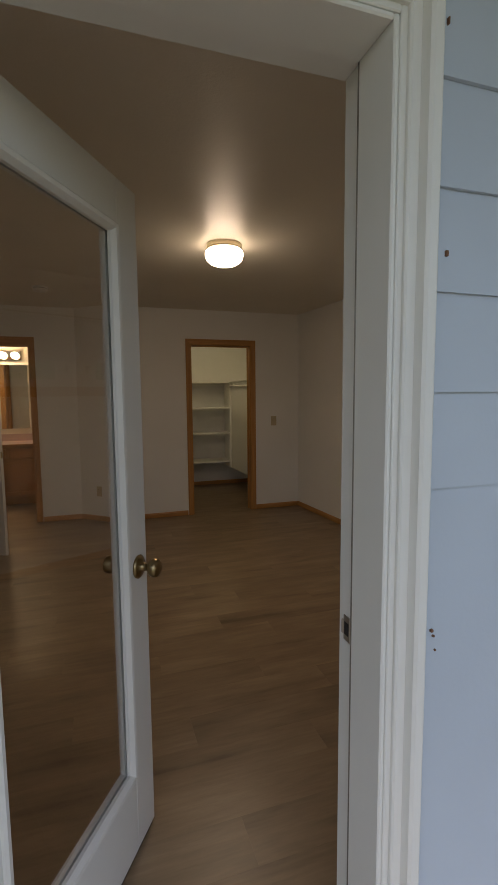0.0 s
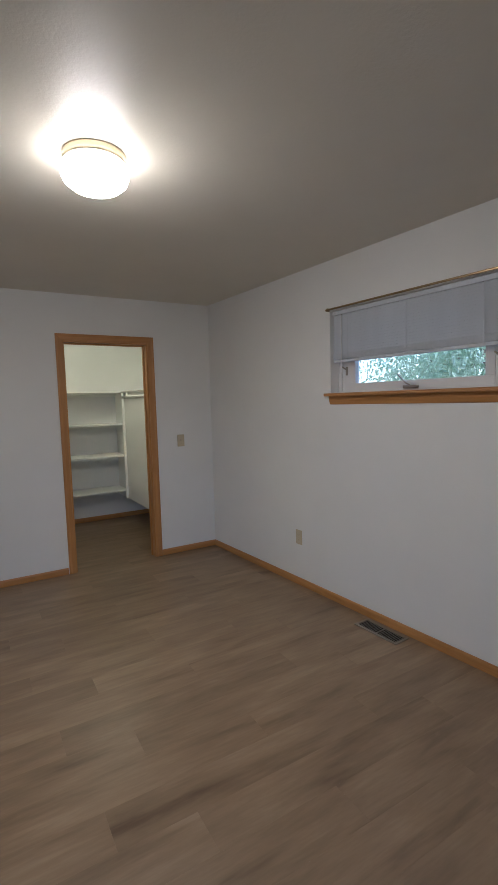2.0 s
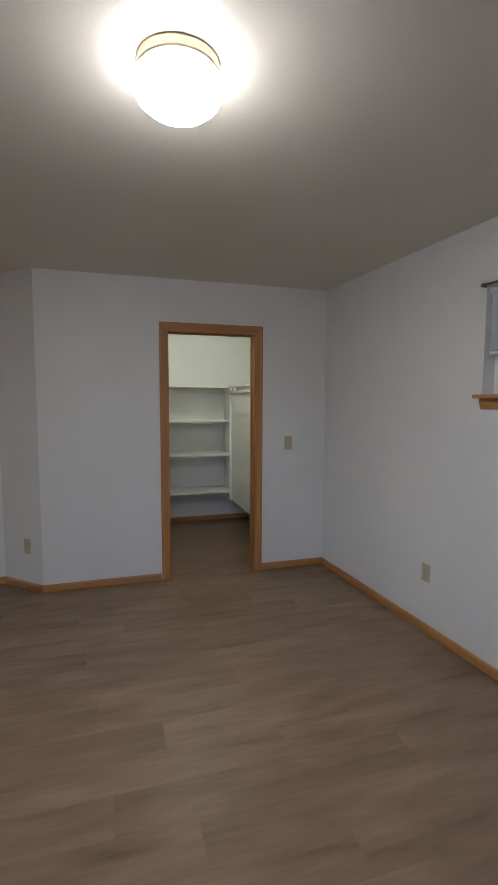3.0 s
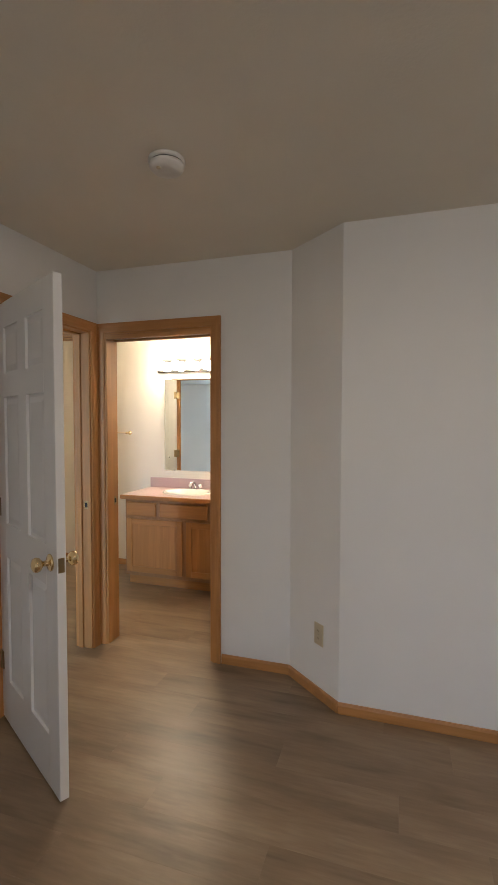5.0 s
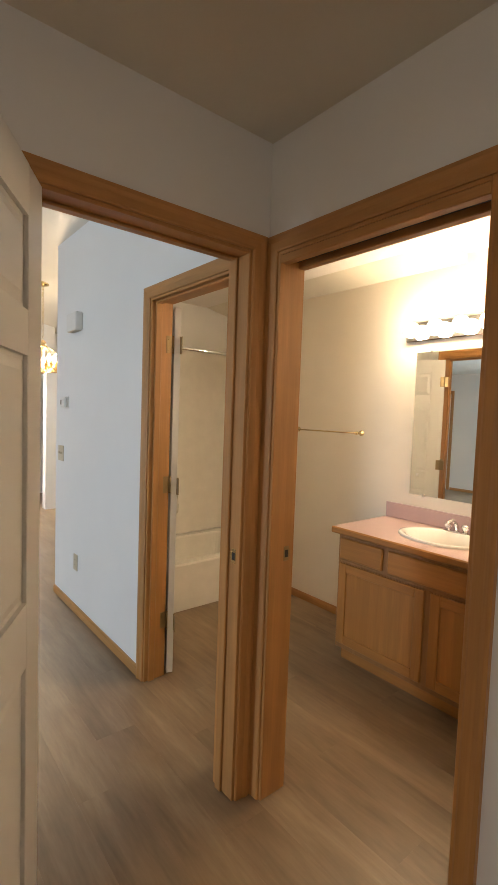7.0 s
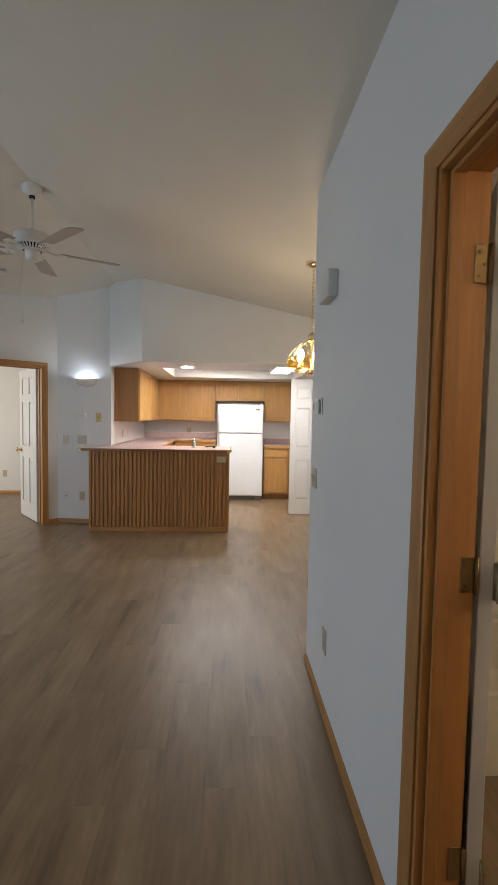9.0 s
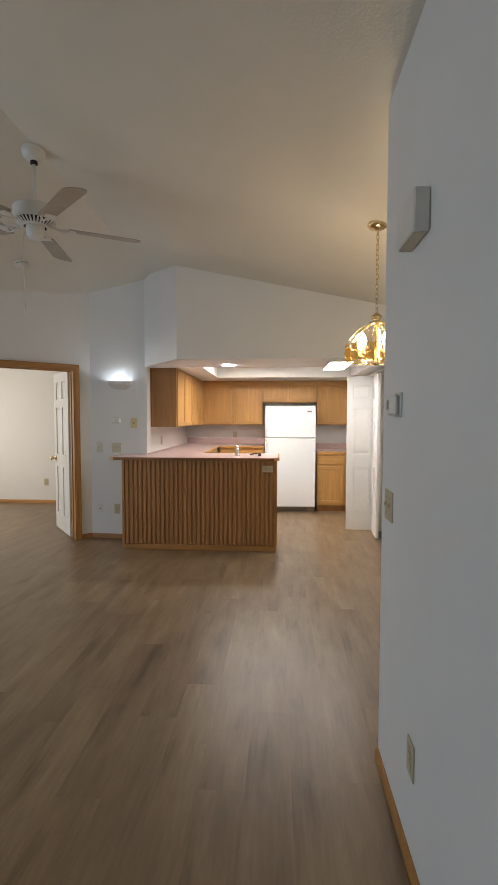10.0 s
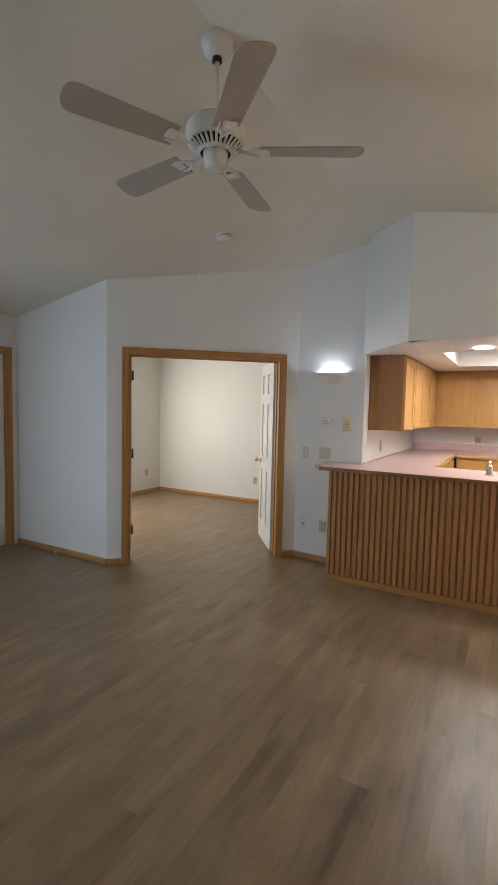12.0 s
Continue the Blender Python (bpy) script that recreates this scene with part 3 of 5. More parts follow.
def glazed_door():
    """The outside door: white stiles round one tall pane."""
    w, h, y = 0.775, 2.03, 0.022
    root = thing("glazed_door", "white exterior door with one full-length glass pane, ajar", "door", pose(-2.779, -4.662, 0.012, 0, 0, 58.3))
    for a, b, c, d in ((0, 0.118, 0.0, h), (w - 0.118, w, 0.0, h)):
        part("stile", boxm(a, b, -y, y, c, d, bevel=0.003), M_EXTWHITE, root)
    for c, d in ((0.0, 0.245), (h - 0.125, h)):
        part("rail", boxm(0.118, w - 0.118, -y, y, c, d, bevel=0.002), M_EXTWHITE, root)
    x0, x1, z0, z1 = 0.118, w - 0.118, 0.245, h - 0.125
    prof = [(0.0, 0.026), (0.006, 0.031), (0.016, 0.029), (0.026, 0.016), (0.026, 0.006), (-0.004, 0.006), (-0.004, 0.02)]
    for s in (1, -1):
        corners = ((x0, z0, 1, 1), (x1, z0, -1, 1), (x1, z1, -1, -1), (x0, z1, 1, -1))
        for k in range(4):
            rings = [[(cx + ux * u, s * d, cz + uz * u) for u, d in prof] for cx, cz, ux, uz in (corners[k], corners[(k + 1) % 4])]
            part("glazing_bead", ring_strip(rings), M_EXTWHITE, root)
    pane = part("pane", boxm(x0 + 0.004, x1 - 0.004, -0.004, 0.004, z0 + 0.004, z1 - 0.004), M_GLASS, root, "clear glass pane")
    pane.visible_shadow = False
    prof = [(0.0, 0.0), (0.036, 0.0), (0.037, 0.005), (0.030, 0.010), (0.014, 0.014), (0.011, 0.034), (0.018, 0.038), (0.026, 0.044), (0.029, 0.055), (0.027, 0.066), (0.02, 0.070), (0.0, 0.070)]
    for s in (1, -1):
        part("knob", lathe(prof, 20), M_OLDBRASS, root, "aged brass knob", pose(w - 0.06, s * y, 0.905, -90 * s))
    part("latch_plate", boxm(w - 0.001, w + 0.0015, -0.013, 0.013, 0.90, 0.96, 0.002), M_STEEL, root)
    part("bolt_plate", boxm(w - 0.001, w + 0.0015, -0.013, 0.013, 1.78, 1.83, 0.002), M_STEEL, root)
    part("sweep", boxm(0.01, w - 0.01, -0.018, 0.018, -0.010, 0.0), M_DARK, root)
    for z in (0.22, 1.0, 1.80):
        hinge_part(root, 0.0, 0.024, z, M_STEEL)


glazed_door()


def strike(name, m, mat):
    root = thing(name, "small metal strike plate let into a door jamb", "strike plate", m)
    part("plate", boxm(-0.0015, 0.0015, -0.013, 0.013, -0.028, 0.028, 0.001), mat, root)
    part("recess", boxm(-0.0022, 0.0022, -0.008, 0.008, -0.014, 0.014), M_DARK, root)
    part("lip", boxm(-0.0015, 0.004, -0.019, -0.012, -0.016, 0.016, 0.002), mat, root)
    return root


strike("strike_plate", pose(-1.9985, -4.660, 0.94, 0, 0, 180), M_STEEL)
strike("strike_plate", pose(-3.985, 0.186, 0.937, 0, 0, -90), M_BRASS)
strike("strike_plate", pose(-3.886, 0.360, 0.945, 0, 0, 180), M_OLDBRASS)
frame3 = bpy.data.objects["door_3"]
for z in (0.32, 1.07, 1.82):
    r = part("hinge", boxm(-0.0005, 0.0022, -0.018, 0.014, -0.045, 0.045, 0.001), M_OLDBRASS, frame3, "tarnished brass hinge", pose(0.0185, 0.102, z))
    part("barrel", tube(bmesh.new(), [(0.005, 0.020, -0.046), (0.005, 0.020, 0.046)], 0.006), M_OLDBRASS, r)
    for yy, zz in ((-0.006, 0.028), (0.006, 0.0), (-0.006, -0.028)):
        part("screw", lathe([(0, 0), (0.004, 0), (0.003, 0.0012), (0, 0.0012)], 8), M_OLDBRASS, r, m=pose(0.0022, yy, zz, 0, 90, 0))


# ---- wall plates and small fittings ----
def plate(name, label, m, w=0.072, h=0.117, kind="outlet", mat=None, category=""):
    """A wall plate: x across the wall, y out of it, z up."""
    mat = mat or M_PLATE
    root = thing(name, label, category or name.replace("_", " "), m)
    part("cover", boxm(-w / 2, w / 2, 0, 0.006, -h / 2, h / 2, 0.002), mat, root)
    if kind == "outlet":
        for z in (-0.02, 0.02):
            part("socket", boxm(-0.017, 0.017, 0.006, 0.0085, z - 0.014, z + 0.014, 0.004), mat, root)
            for x in (-0.006, 0.006):
                part("slot", boxm(x - 0.001, x + 0.001, 0.0078, 0.0088, z - 0.004, z + 0.005), M_DARK, root)
        part("screw", lathe([(0, 0), (0.003, 0), (0.002, 0.001), (0, 0.001)], 8), M_STEEL, root, m=pose(0, 0.006, 0, -90))
    elif kind == "switch":
        n = max(1, round(w / 0.072))
        for i in range(n):
            x = (i - (n - 1) / 2) * 0.046
            part("toggle", boxm(x - 0.005, x + 0.005, 0.004, 0.017, -0.004, 0.012, 0.002), mat, root)
            for z in (-0.03, 0.03):
                part("screw", lathe([(0, 0), (0.003, 0), (0.002, 0.001), (0, 0.001)], 8), M_STEEL, root, m=pose(x, 0.006, z, -90))
    elif kind == "jack":
        part("jack", boxm(-0.007, 0.007, 0.005, 0.009, -0.008, 0.006, 0.001), M_DARK, root)
    return root


def on_wall(p0, p1, s, z, out=0.0):
    """The pose of a fitting on a wall's room side, y out of the wall."""
    d = (Vector(p1) - Vector(p0)).normalized()
    o = Vector(p0) + d * s + Vector((-d.y, d.x)) * out
    return pose(o.x, o.y, z, 0, 0, math.degrees(math.atan2(d.y, d.x)))


NW = ((0, 0), (-2.351, 0))
BW = ((-2.667, WY), (-6.425, WY))
SW = ((-9.92, -1.70), (-9.985, -2.405))
plate("light_switch", "almond toggle light switch beside the closet doorway", on_wall(*NW, 0.337, 1.115), kind="switch", category="light switch")
plate("wall_outlet", "almond duplex outlet low on the wall", on_wall(E0, E1, 4.70 - 1.34, 0.39), category="outlet")
plate("wall_outlet", "almond duplex outlet on the angled wall", on_wall((-2.351, 0), (-2.667, WY), 0.155, 0.345), category="outlet")
plate("wall_outlet", "almond duplex outlet low on the hall wall", on_wall(*BW, 5.95 - 2.667, 0.365), category="outlet")
plate("light_switch", "almond double toggle switch on the wall end", on_wall(*BW, 6.30 - 2.667, 1.12), 0.115, kind="switch", category="light switch")
plate("light_switch", "almond toggle switch beside the den doors", on_wall(*SW, 0.60, 1.10), kind="switch", category="light switch")
plate("light_switch", "almond double toggle switch below the sconce", on_wall(*SW, 0.385, 1.10), 0.118, kind="switch", category="light switch")
plate("phone_jack", "yellowed phone jack plate above the switches", on_wall(*SW, 0.165, 1.395), 0.075, 0.12, kind="jack", mat=M_YELLOWPLATE, category="phone jack")
plate("cable_jack", "small white cable jack plate low on the wall", on_wall(*SW, 0.60, 0.36), 0.06, 0.1, kind="jack", mat=M_WPLASTIC, category="cable jack")
plate("wall_outlet", "grey duplex outlet beside the peninsula", on_wall(*SW, 0.385, 0.36), category="outlet")
plate("wall_outlet", "almond duplex outlet above the kitchen counter", on_wall((-12.35, 1.09), (-12.35, -1.70), 1.965, 1.17), category="outlet")
plate("wall_outlet", "almond duplex outlet on the kitchen side wall", on_wall((-12.35, -1.70), (-9.93, -1.70), 1.75, 1.16), category="outlet")
plate("wall_outlet", "almond outlet low on the den wall", on_wall((-12.17, -1.82), (-12.17, -6.10), 2.27, 0.36), category="outlet")
plate("wall_outlet", "almond outlet low on the den south wall", on_wall((-12.17, -6.10), (-8.83, -6.10), 0.35, 0.36), category="outlet")
plate("light_switch", "white toggle switch inside the bathroom", on_wall((-2.90, 1.83), (-6.31, 1.83), 1.33, 1.12), kind="switch", mat=M_WPLASTIC, category="light switch")

r = thing("carbon_monoxide_alarm", "small white oval alarm on the wall under the sconce", "alarm", on_wall(*SW, 0.375, 1.425))
part("body", boxm(-0.055, 0.055, 0, 0.03, -0.035, 0.035, 0.015), M_WPLASTIC, r)
part("grille", boxm(-0.02, 0.02, 0.03, 0.032, -0.006, 0.006), M_PLATE, r)

r = thing("thermostat", "white thermostat with a small dark display on the hall wall", "thermostat", on_wall(*BW, 6.195 - 2.667, 1.505))
part("base", boxm(-0.056, 0.056, 0, 0.008, -0.045, 0.045, 0.003), M_WPLASTIC, r)
part("body", boxm(-0.050, 0.050, 0.008, 0.032, -0.039, 0.039, 0.010), M_WPLASTIC, r)
part("display", boxm(0.014, 0.040, 0.031, 0.0332, -0.016, 0.018), M_GREYPLATE, r)
r = thing("door_chime", "white door chime box high on the hall wall", "door chime", on_wall(*BW, 5.965 - 2.667, 2.06))
part("cover", boxm(-0.095, 0.095, 0, 0.05, -0.062, 0.062, 0.006), M_WPLASTIC, r)
part("underside_grille", boxm(-0.08, 0.08, 0.006, 0.046, -0.064, -0.0615), M_PLATE, r)


def smoke_alarm(m, label):
    root = thing("smoke_alarm", label, "smoke alarm", m)
    part("base", lathe([(0, 0), (0.066, 0), (0.068, -0.004), (0.068, -0.014), (0, -0.014)], 28), M_WPLASTIC, root)
    part("vent_gap", lathe([(0, -0.014), (0.060, -0.014), (0.060, -0.020), (0, -0.020)], 28), M_DARK, root)
    part("cap", lathe([(0, -0.019), (0.064, -0.019), (0.064, -0.030), (0.055, -0.042), (0.025, -0.046), (0, -0.046)], 28), M_WPLASTIC, root)
    part("test_button", lathe([(0, -0.040), (0.009, -0.040), (0.008, -0.047), (0, -0.048)], 12, pose(-0.015, -0.035, 0)), M_PLATE, root)


smoke_alarm(pose(-2.915, -0.745, CH), "round white smoke alarm on the bedroom ceiling")
smoke_alarm(pose(-8.80, -2.565, RIDGE_Z - 0.945 * SL, -math.degrees(math.atan(-SL))), "round white smoke alarm on the vaulted ceiling")


def floor_vent():
    root = thing("floor_register", "brown metal floor register set in the planks", "floor vent", pose(0.045, -2.25, 0.001, 0, 0, 3.6))
    w, l = 0.125, 0.335
    bm = bmesh.new()
    for a in ((-w / 2, w / 2, -l / 2, -l / 2 + 0.02), (-w / 2, w / 2, l / 2 - 0.02, l / 2), (-w / 2, -w / 2 + 0.02, -l / 2 + 0.02, l / 2 - 0.02), (w / 2 - 0.02, w / 2, -l / 2 + 0.02, l / 2 - 0.02), (-w / 2 + 0.02, w / 2 - 0.02, -0.006, 0.006)):
        box(bm, *a, 0, 0.005, 0.001)
    part("frame", bm, M_GREYPLATE, root)
    part("duct", boxm(-w / 2 + 0.01, w / 2 - 0.01, -l / 2 + 0.01, l / 2 - 0.01, -0.0005, 0.001), M_DARK, root)
    for i in range(22):
        y = -l / 2 + 0.026 + i * 0.0135
        if abs(y) > 0.012:
            part("louvre", boxm(-w / 2 + 0.02, w / 2 - 0.02, -0.0012, 0.0012, -0.003, 0.003), M_GREYPLATE, root, m=pose(0, y, 0.0035, 35))


floor_vent()


def dome_light(m):
    root = thing("ceiling_light", "lit opal glass dome light with a brass ring on the ceiling", "ceiling light", m)
    part("pan", lathe([(0, 0), (0.135, 0), (0.138, -0.010), (0.132, -0.016), (0.138, -0.022), (0.138, -0.034), (0.128, -0.038), (0, -0.038)], 36), M_PALEBRASS, root, "brass ring pan")
    part("shade_collar", lathe([(0.129, -0.037), (0.146, -0.048), (0.149, -0.066), (0.147, -0.080), (0.136, -0.100)], 36), M_COLLAR, root, "softly glowing upper rim of the glass")
    part("shade", lathe([(0.136, -0.100), (0.105, -0.122), (0.06, -0.136), (0, -0.141)], 36), M_DOME, root, "glowing opal glass")


dome_light(pose(-1.624, -2.388, CH) @ Matrix.Diagonal((0.86, 0.86, 1.0, 1.0)))


# ---- bedroom window ----
def bedroom_window():
    m = on_wall(E0, E1, 0, 0)
    root = thing("window_1", "wide high double window with white vinyl sashes", "window", m, kind="structure")
    s0, s1, z0, z1 = 0.50, 2.985, 1.505, 2.09
    sm = (s0 + s1) / 2
    y = -0.11
    def fr(a, b, c, d, parent, name, wd, y0, y1, mat=M_VINYL):
        bm = bmesh.new()
        box(bm, a, b, y0, y1, c, c + wd, 0.002)
        box(bm, a, b, y0, y1, d - wd, d, 0.002)
        box(bm, a, a + wd, y0, y1, c + wd, d - wd, 0.002)
        box(bm, b - wd, b, y0, y1, c + wd, d - wd, 0.002)
        return part(name, bm, mat, parent)
    fr(s0, s1, z0, z1, root, "window_frame", 0.03, y - 0.03, y + 0.03)
    part("mullion", boxm(sm - 0.045, sm + 0.045, y - 0.028, y + 0.034, z0 + 0.03, z1 - 0.03, 0.003), M_VINYL, root)
    for a, b in ((s0 + 0.03, sm - 0.045), (sm + 0.045, s1 - 0.03)):
        sash = fr(a + 0.073, b - 0.073, z0 + 0.029, z1 - 0.029, root, "sash", 0.052, y - 0.02, y + 0.025)
        for c, d in ((a, a + 0.075), (b - 0.075, b)):
            part("side_stop", boxm(c, d, y - 0.02, y + 0.02, z0 + 0.03, z1 - 0.03, 0.003), M_VINYL, root)
        p = part("pane", boxm(a + 0.12, b - 0.12, y - 0.004, y + 0.004, z0 + 0.08, z1 - 0.08), M_GLASS, root, "clear glass pane")
        p.visible_shadow = False
        c = (a + b) / 2
        bm = bmesh.new()
        box(bm, c - 0.05, c + 0.05, y + 0.02, y + 0.05, z0 + 0.03, z0 + 0.05, 0.004)
        tube(bm, [(c, y + 0.045, z0 + 0.05), (c + 0.015, y + 0.06, z0 + 0.062), (c + 0.075, y + 0.065, z0 + 0.12)], 0.005)
        part("crank", bm, M_STEEL, root)
        for x in (a + 0.045, b - 0.045):
            bm = bmesh.new()
            box(bm, x - 0.008, x + 0.008, y + 0.02, y + 0.03, z0 + 0.14, z0 + 0.2, 0.002)
            tube(bm, [(x, y + 0.03, z0 + 0.18), (x + 0.02, y + 0.05, z0 + 0.20)], 0.005)
            part("latch", bm, M_STEEL, root)
    sill = part("window_sill", boxm(s0 - 0.045, s1 + 0.020, -0.085, 0.055, z0 - 0.004, z0 + 0.017, 0.004), M_OAK_X, root, "golden oak sill")
    prof = [(0.0, -0.004), (0.018, -0.004), (0.016, -0.03), (0.008, -0.06), (0.0, -0.062)]
    part("apron", ring_strip([[(x, yy, z0 + zz) for yy, zz in prof] for x in (s0 - 0.02, s1 + 0.002)]), M_OAK_X, root, "golden oak apron")
    for k, (a, b) in enumerate(((s0 + 0.008, sm - 0.004), (sm + 0.004, s1 - 0.008))):
        bl = thing("window_blind", "white mini blind half raised in the bedroom window", "blind", m, "bedroom blinds")
        part("headrail", boxm(a, b, -0.045, -0.012, z1 - 0.03, z1 - 0.002, 0.002), M_BLIND, bl)
        zb = z0 + 0.25
        nslat = 16
        for i in range(nslat):
            z = z1 - 0.042 - i * (z1 - 0.05 - zb) / nslat
            part("slat", boxm(a + 0.004, b - 0.004, -0.0125, 0.0125, -0.0006, 0.0006), M_BLIND, bl, m=pose(0, -0.03, z, 62, 0, 0))
        for i in range(16):
            part("stacked_slat", boxm(a + 0.004, b - 0.004, -0.043, -0.017, zb + i * 0.0026, zb + i * 0.0026 + 0.0018), M_BLIND, bl)
        part("bottom_rail", boxm(a + 0.004, b - 0.004, -0.042, -0.018, zb - 0.022, zb - 0.002, 0.003), M_BLIND, bl)
        for x in (a + 0.14, (a + b) / 2, b - 0.14):
            part("ladder_cord", boxm(x - 0.002, x + 0.002, -0.0165, -0.0155, zb - 0.01, z1 - 0.03), M_BLIND, bl)
        part("wand", tube(bmesh.new(), [(b - 0.09, -0.010, z1 - 0.03), (b - 0.092, -0.006, z0 + 0.13)], 0.0035, 6), M_VINYL, bl)
    rod = thing("curtain_rod", "thin bronze curtain rod over the window", "curtain rod", m)
    part("rod", boxm(s0 - 0.03, s1 + 0.018, 0.022, 0.030, z1 + 0.004, z1 + 0.016, 0.002), M_OLDBRASS, rod)
    for x in (s0 - 0.02, sm, s1 + 0.008):
        part("bracket", boxm(x - 0.008, x + 0.008, 0.0, 0.024, z1 + 0.002, z1 + 0.022, 0.002), M_OLDBRASS, rod)


bedroom_window()


# ---- closet ----
def closet():
    root = thing("closet_shelving", "white painted empty closet shelves with an upright divider", "shelving")
    for z in (0.428, 0.862, 1.25):
        part("shelf", boxm(-1.748, -0.482, 1.42, 1.817, z - 0.019, z, 0.002), M_SHELF, root)
    part("top_shelf", boxm(-1.748, 0.098, 1.42, 1.818, 1.626, 1.645, 0.002), M_SHELF, root)
    part("side_shelf", boxm(-0.515, 0.098, 0.30, 1.417, 1.626, 1.645, 0.002), M_SHELF, root)
    part("divider", boxm(-0.480, -0.461, 0.42, 1.816, 0.32, 1.624, 0.002), M_SHELF, root)
    part("stile", boxm(-0.510, -0.481, 1.398, 1.419, 0.32, 1.624, 0.002), M_SHELF, root)
    for z in (0.428, 0.862, 1.25, 1.645):
        part("cleat", boxm(-1.748, -0.482, 1.797, 1.815, z - 0.06, z - 0.0195), M_SHELF, root)
    part("hanging_rod", tube(bmesh.new(), [(-0.502, 0.30, 1.572), (-0.502, 1.39, 1.572)], 0.014, 12), M_SHELF, root)
    for y in (0.45, 1.2):
        part("rod_bracket", boxm(-0.510, -0.494, y - 0.008, y + 0.008, 1.584, 1.625), M_SHELF, root)
    lamp = thing("closet_light", "bare warm bulb on a white ceiling socket in the closet", "ceiling light", pose(-1.05, 0.55, CH))
    part("socket", lathe([(0, 0), (0.055, 0), (0.055, -0.012), (0.03, -0.03), (0.026, -0.045), (0, -0.045)], 20), M_WPLASTIC, lamp)
    part("bulb", lathe([(0.014, -0.044), (0.02, -0.06), (0.031, -0.085), (0.028, -0.108), (0.012, -0.121), (0, -0.122)], 16), M_CLOSETBULB, lamp)


closet()


# ---- bathroom ----
def cab_door(parent, x0, x1, z0, z1, y=0.0, mv=None, mh=None):
    """Frame and flat centre panel of a cabinet door in the plane y, facing -y."""
    mv, mh = mv or M_CAB_V, mh or M_CAB_X
    st = 0.052
    d = part("door", boxm(x0 + st - 0.003, x1 - st + 0.003, y - 0.009, y - 0.002, z0 + st - 0.003, z1 - st + 0.003), mv, parent)
    for a, b in ((x0, x0 + st), (x1 - st, x1)):
        part("stile", boxm(a, b, y - 0.019, y - 0.001, z0, z1, 0.003), mv, d)
    for a, b in ((z0, z0 + st), (z1 - st, z1)):
        part("rail", boxm(x0 + st, x1 - st, y - 0.019, y - 0.001, a, b, 0.003), mh, d)
    return d


def drawer_front(parent, x0, x1, z0, z1, y=0.0, mh=None):
    return part("drawer", boxm(x0, x1, y - 0.019, y - 0.001, z0, z1, 0.006), mh or M_CAB_X, parent)


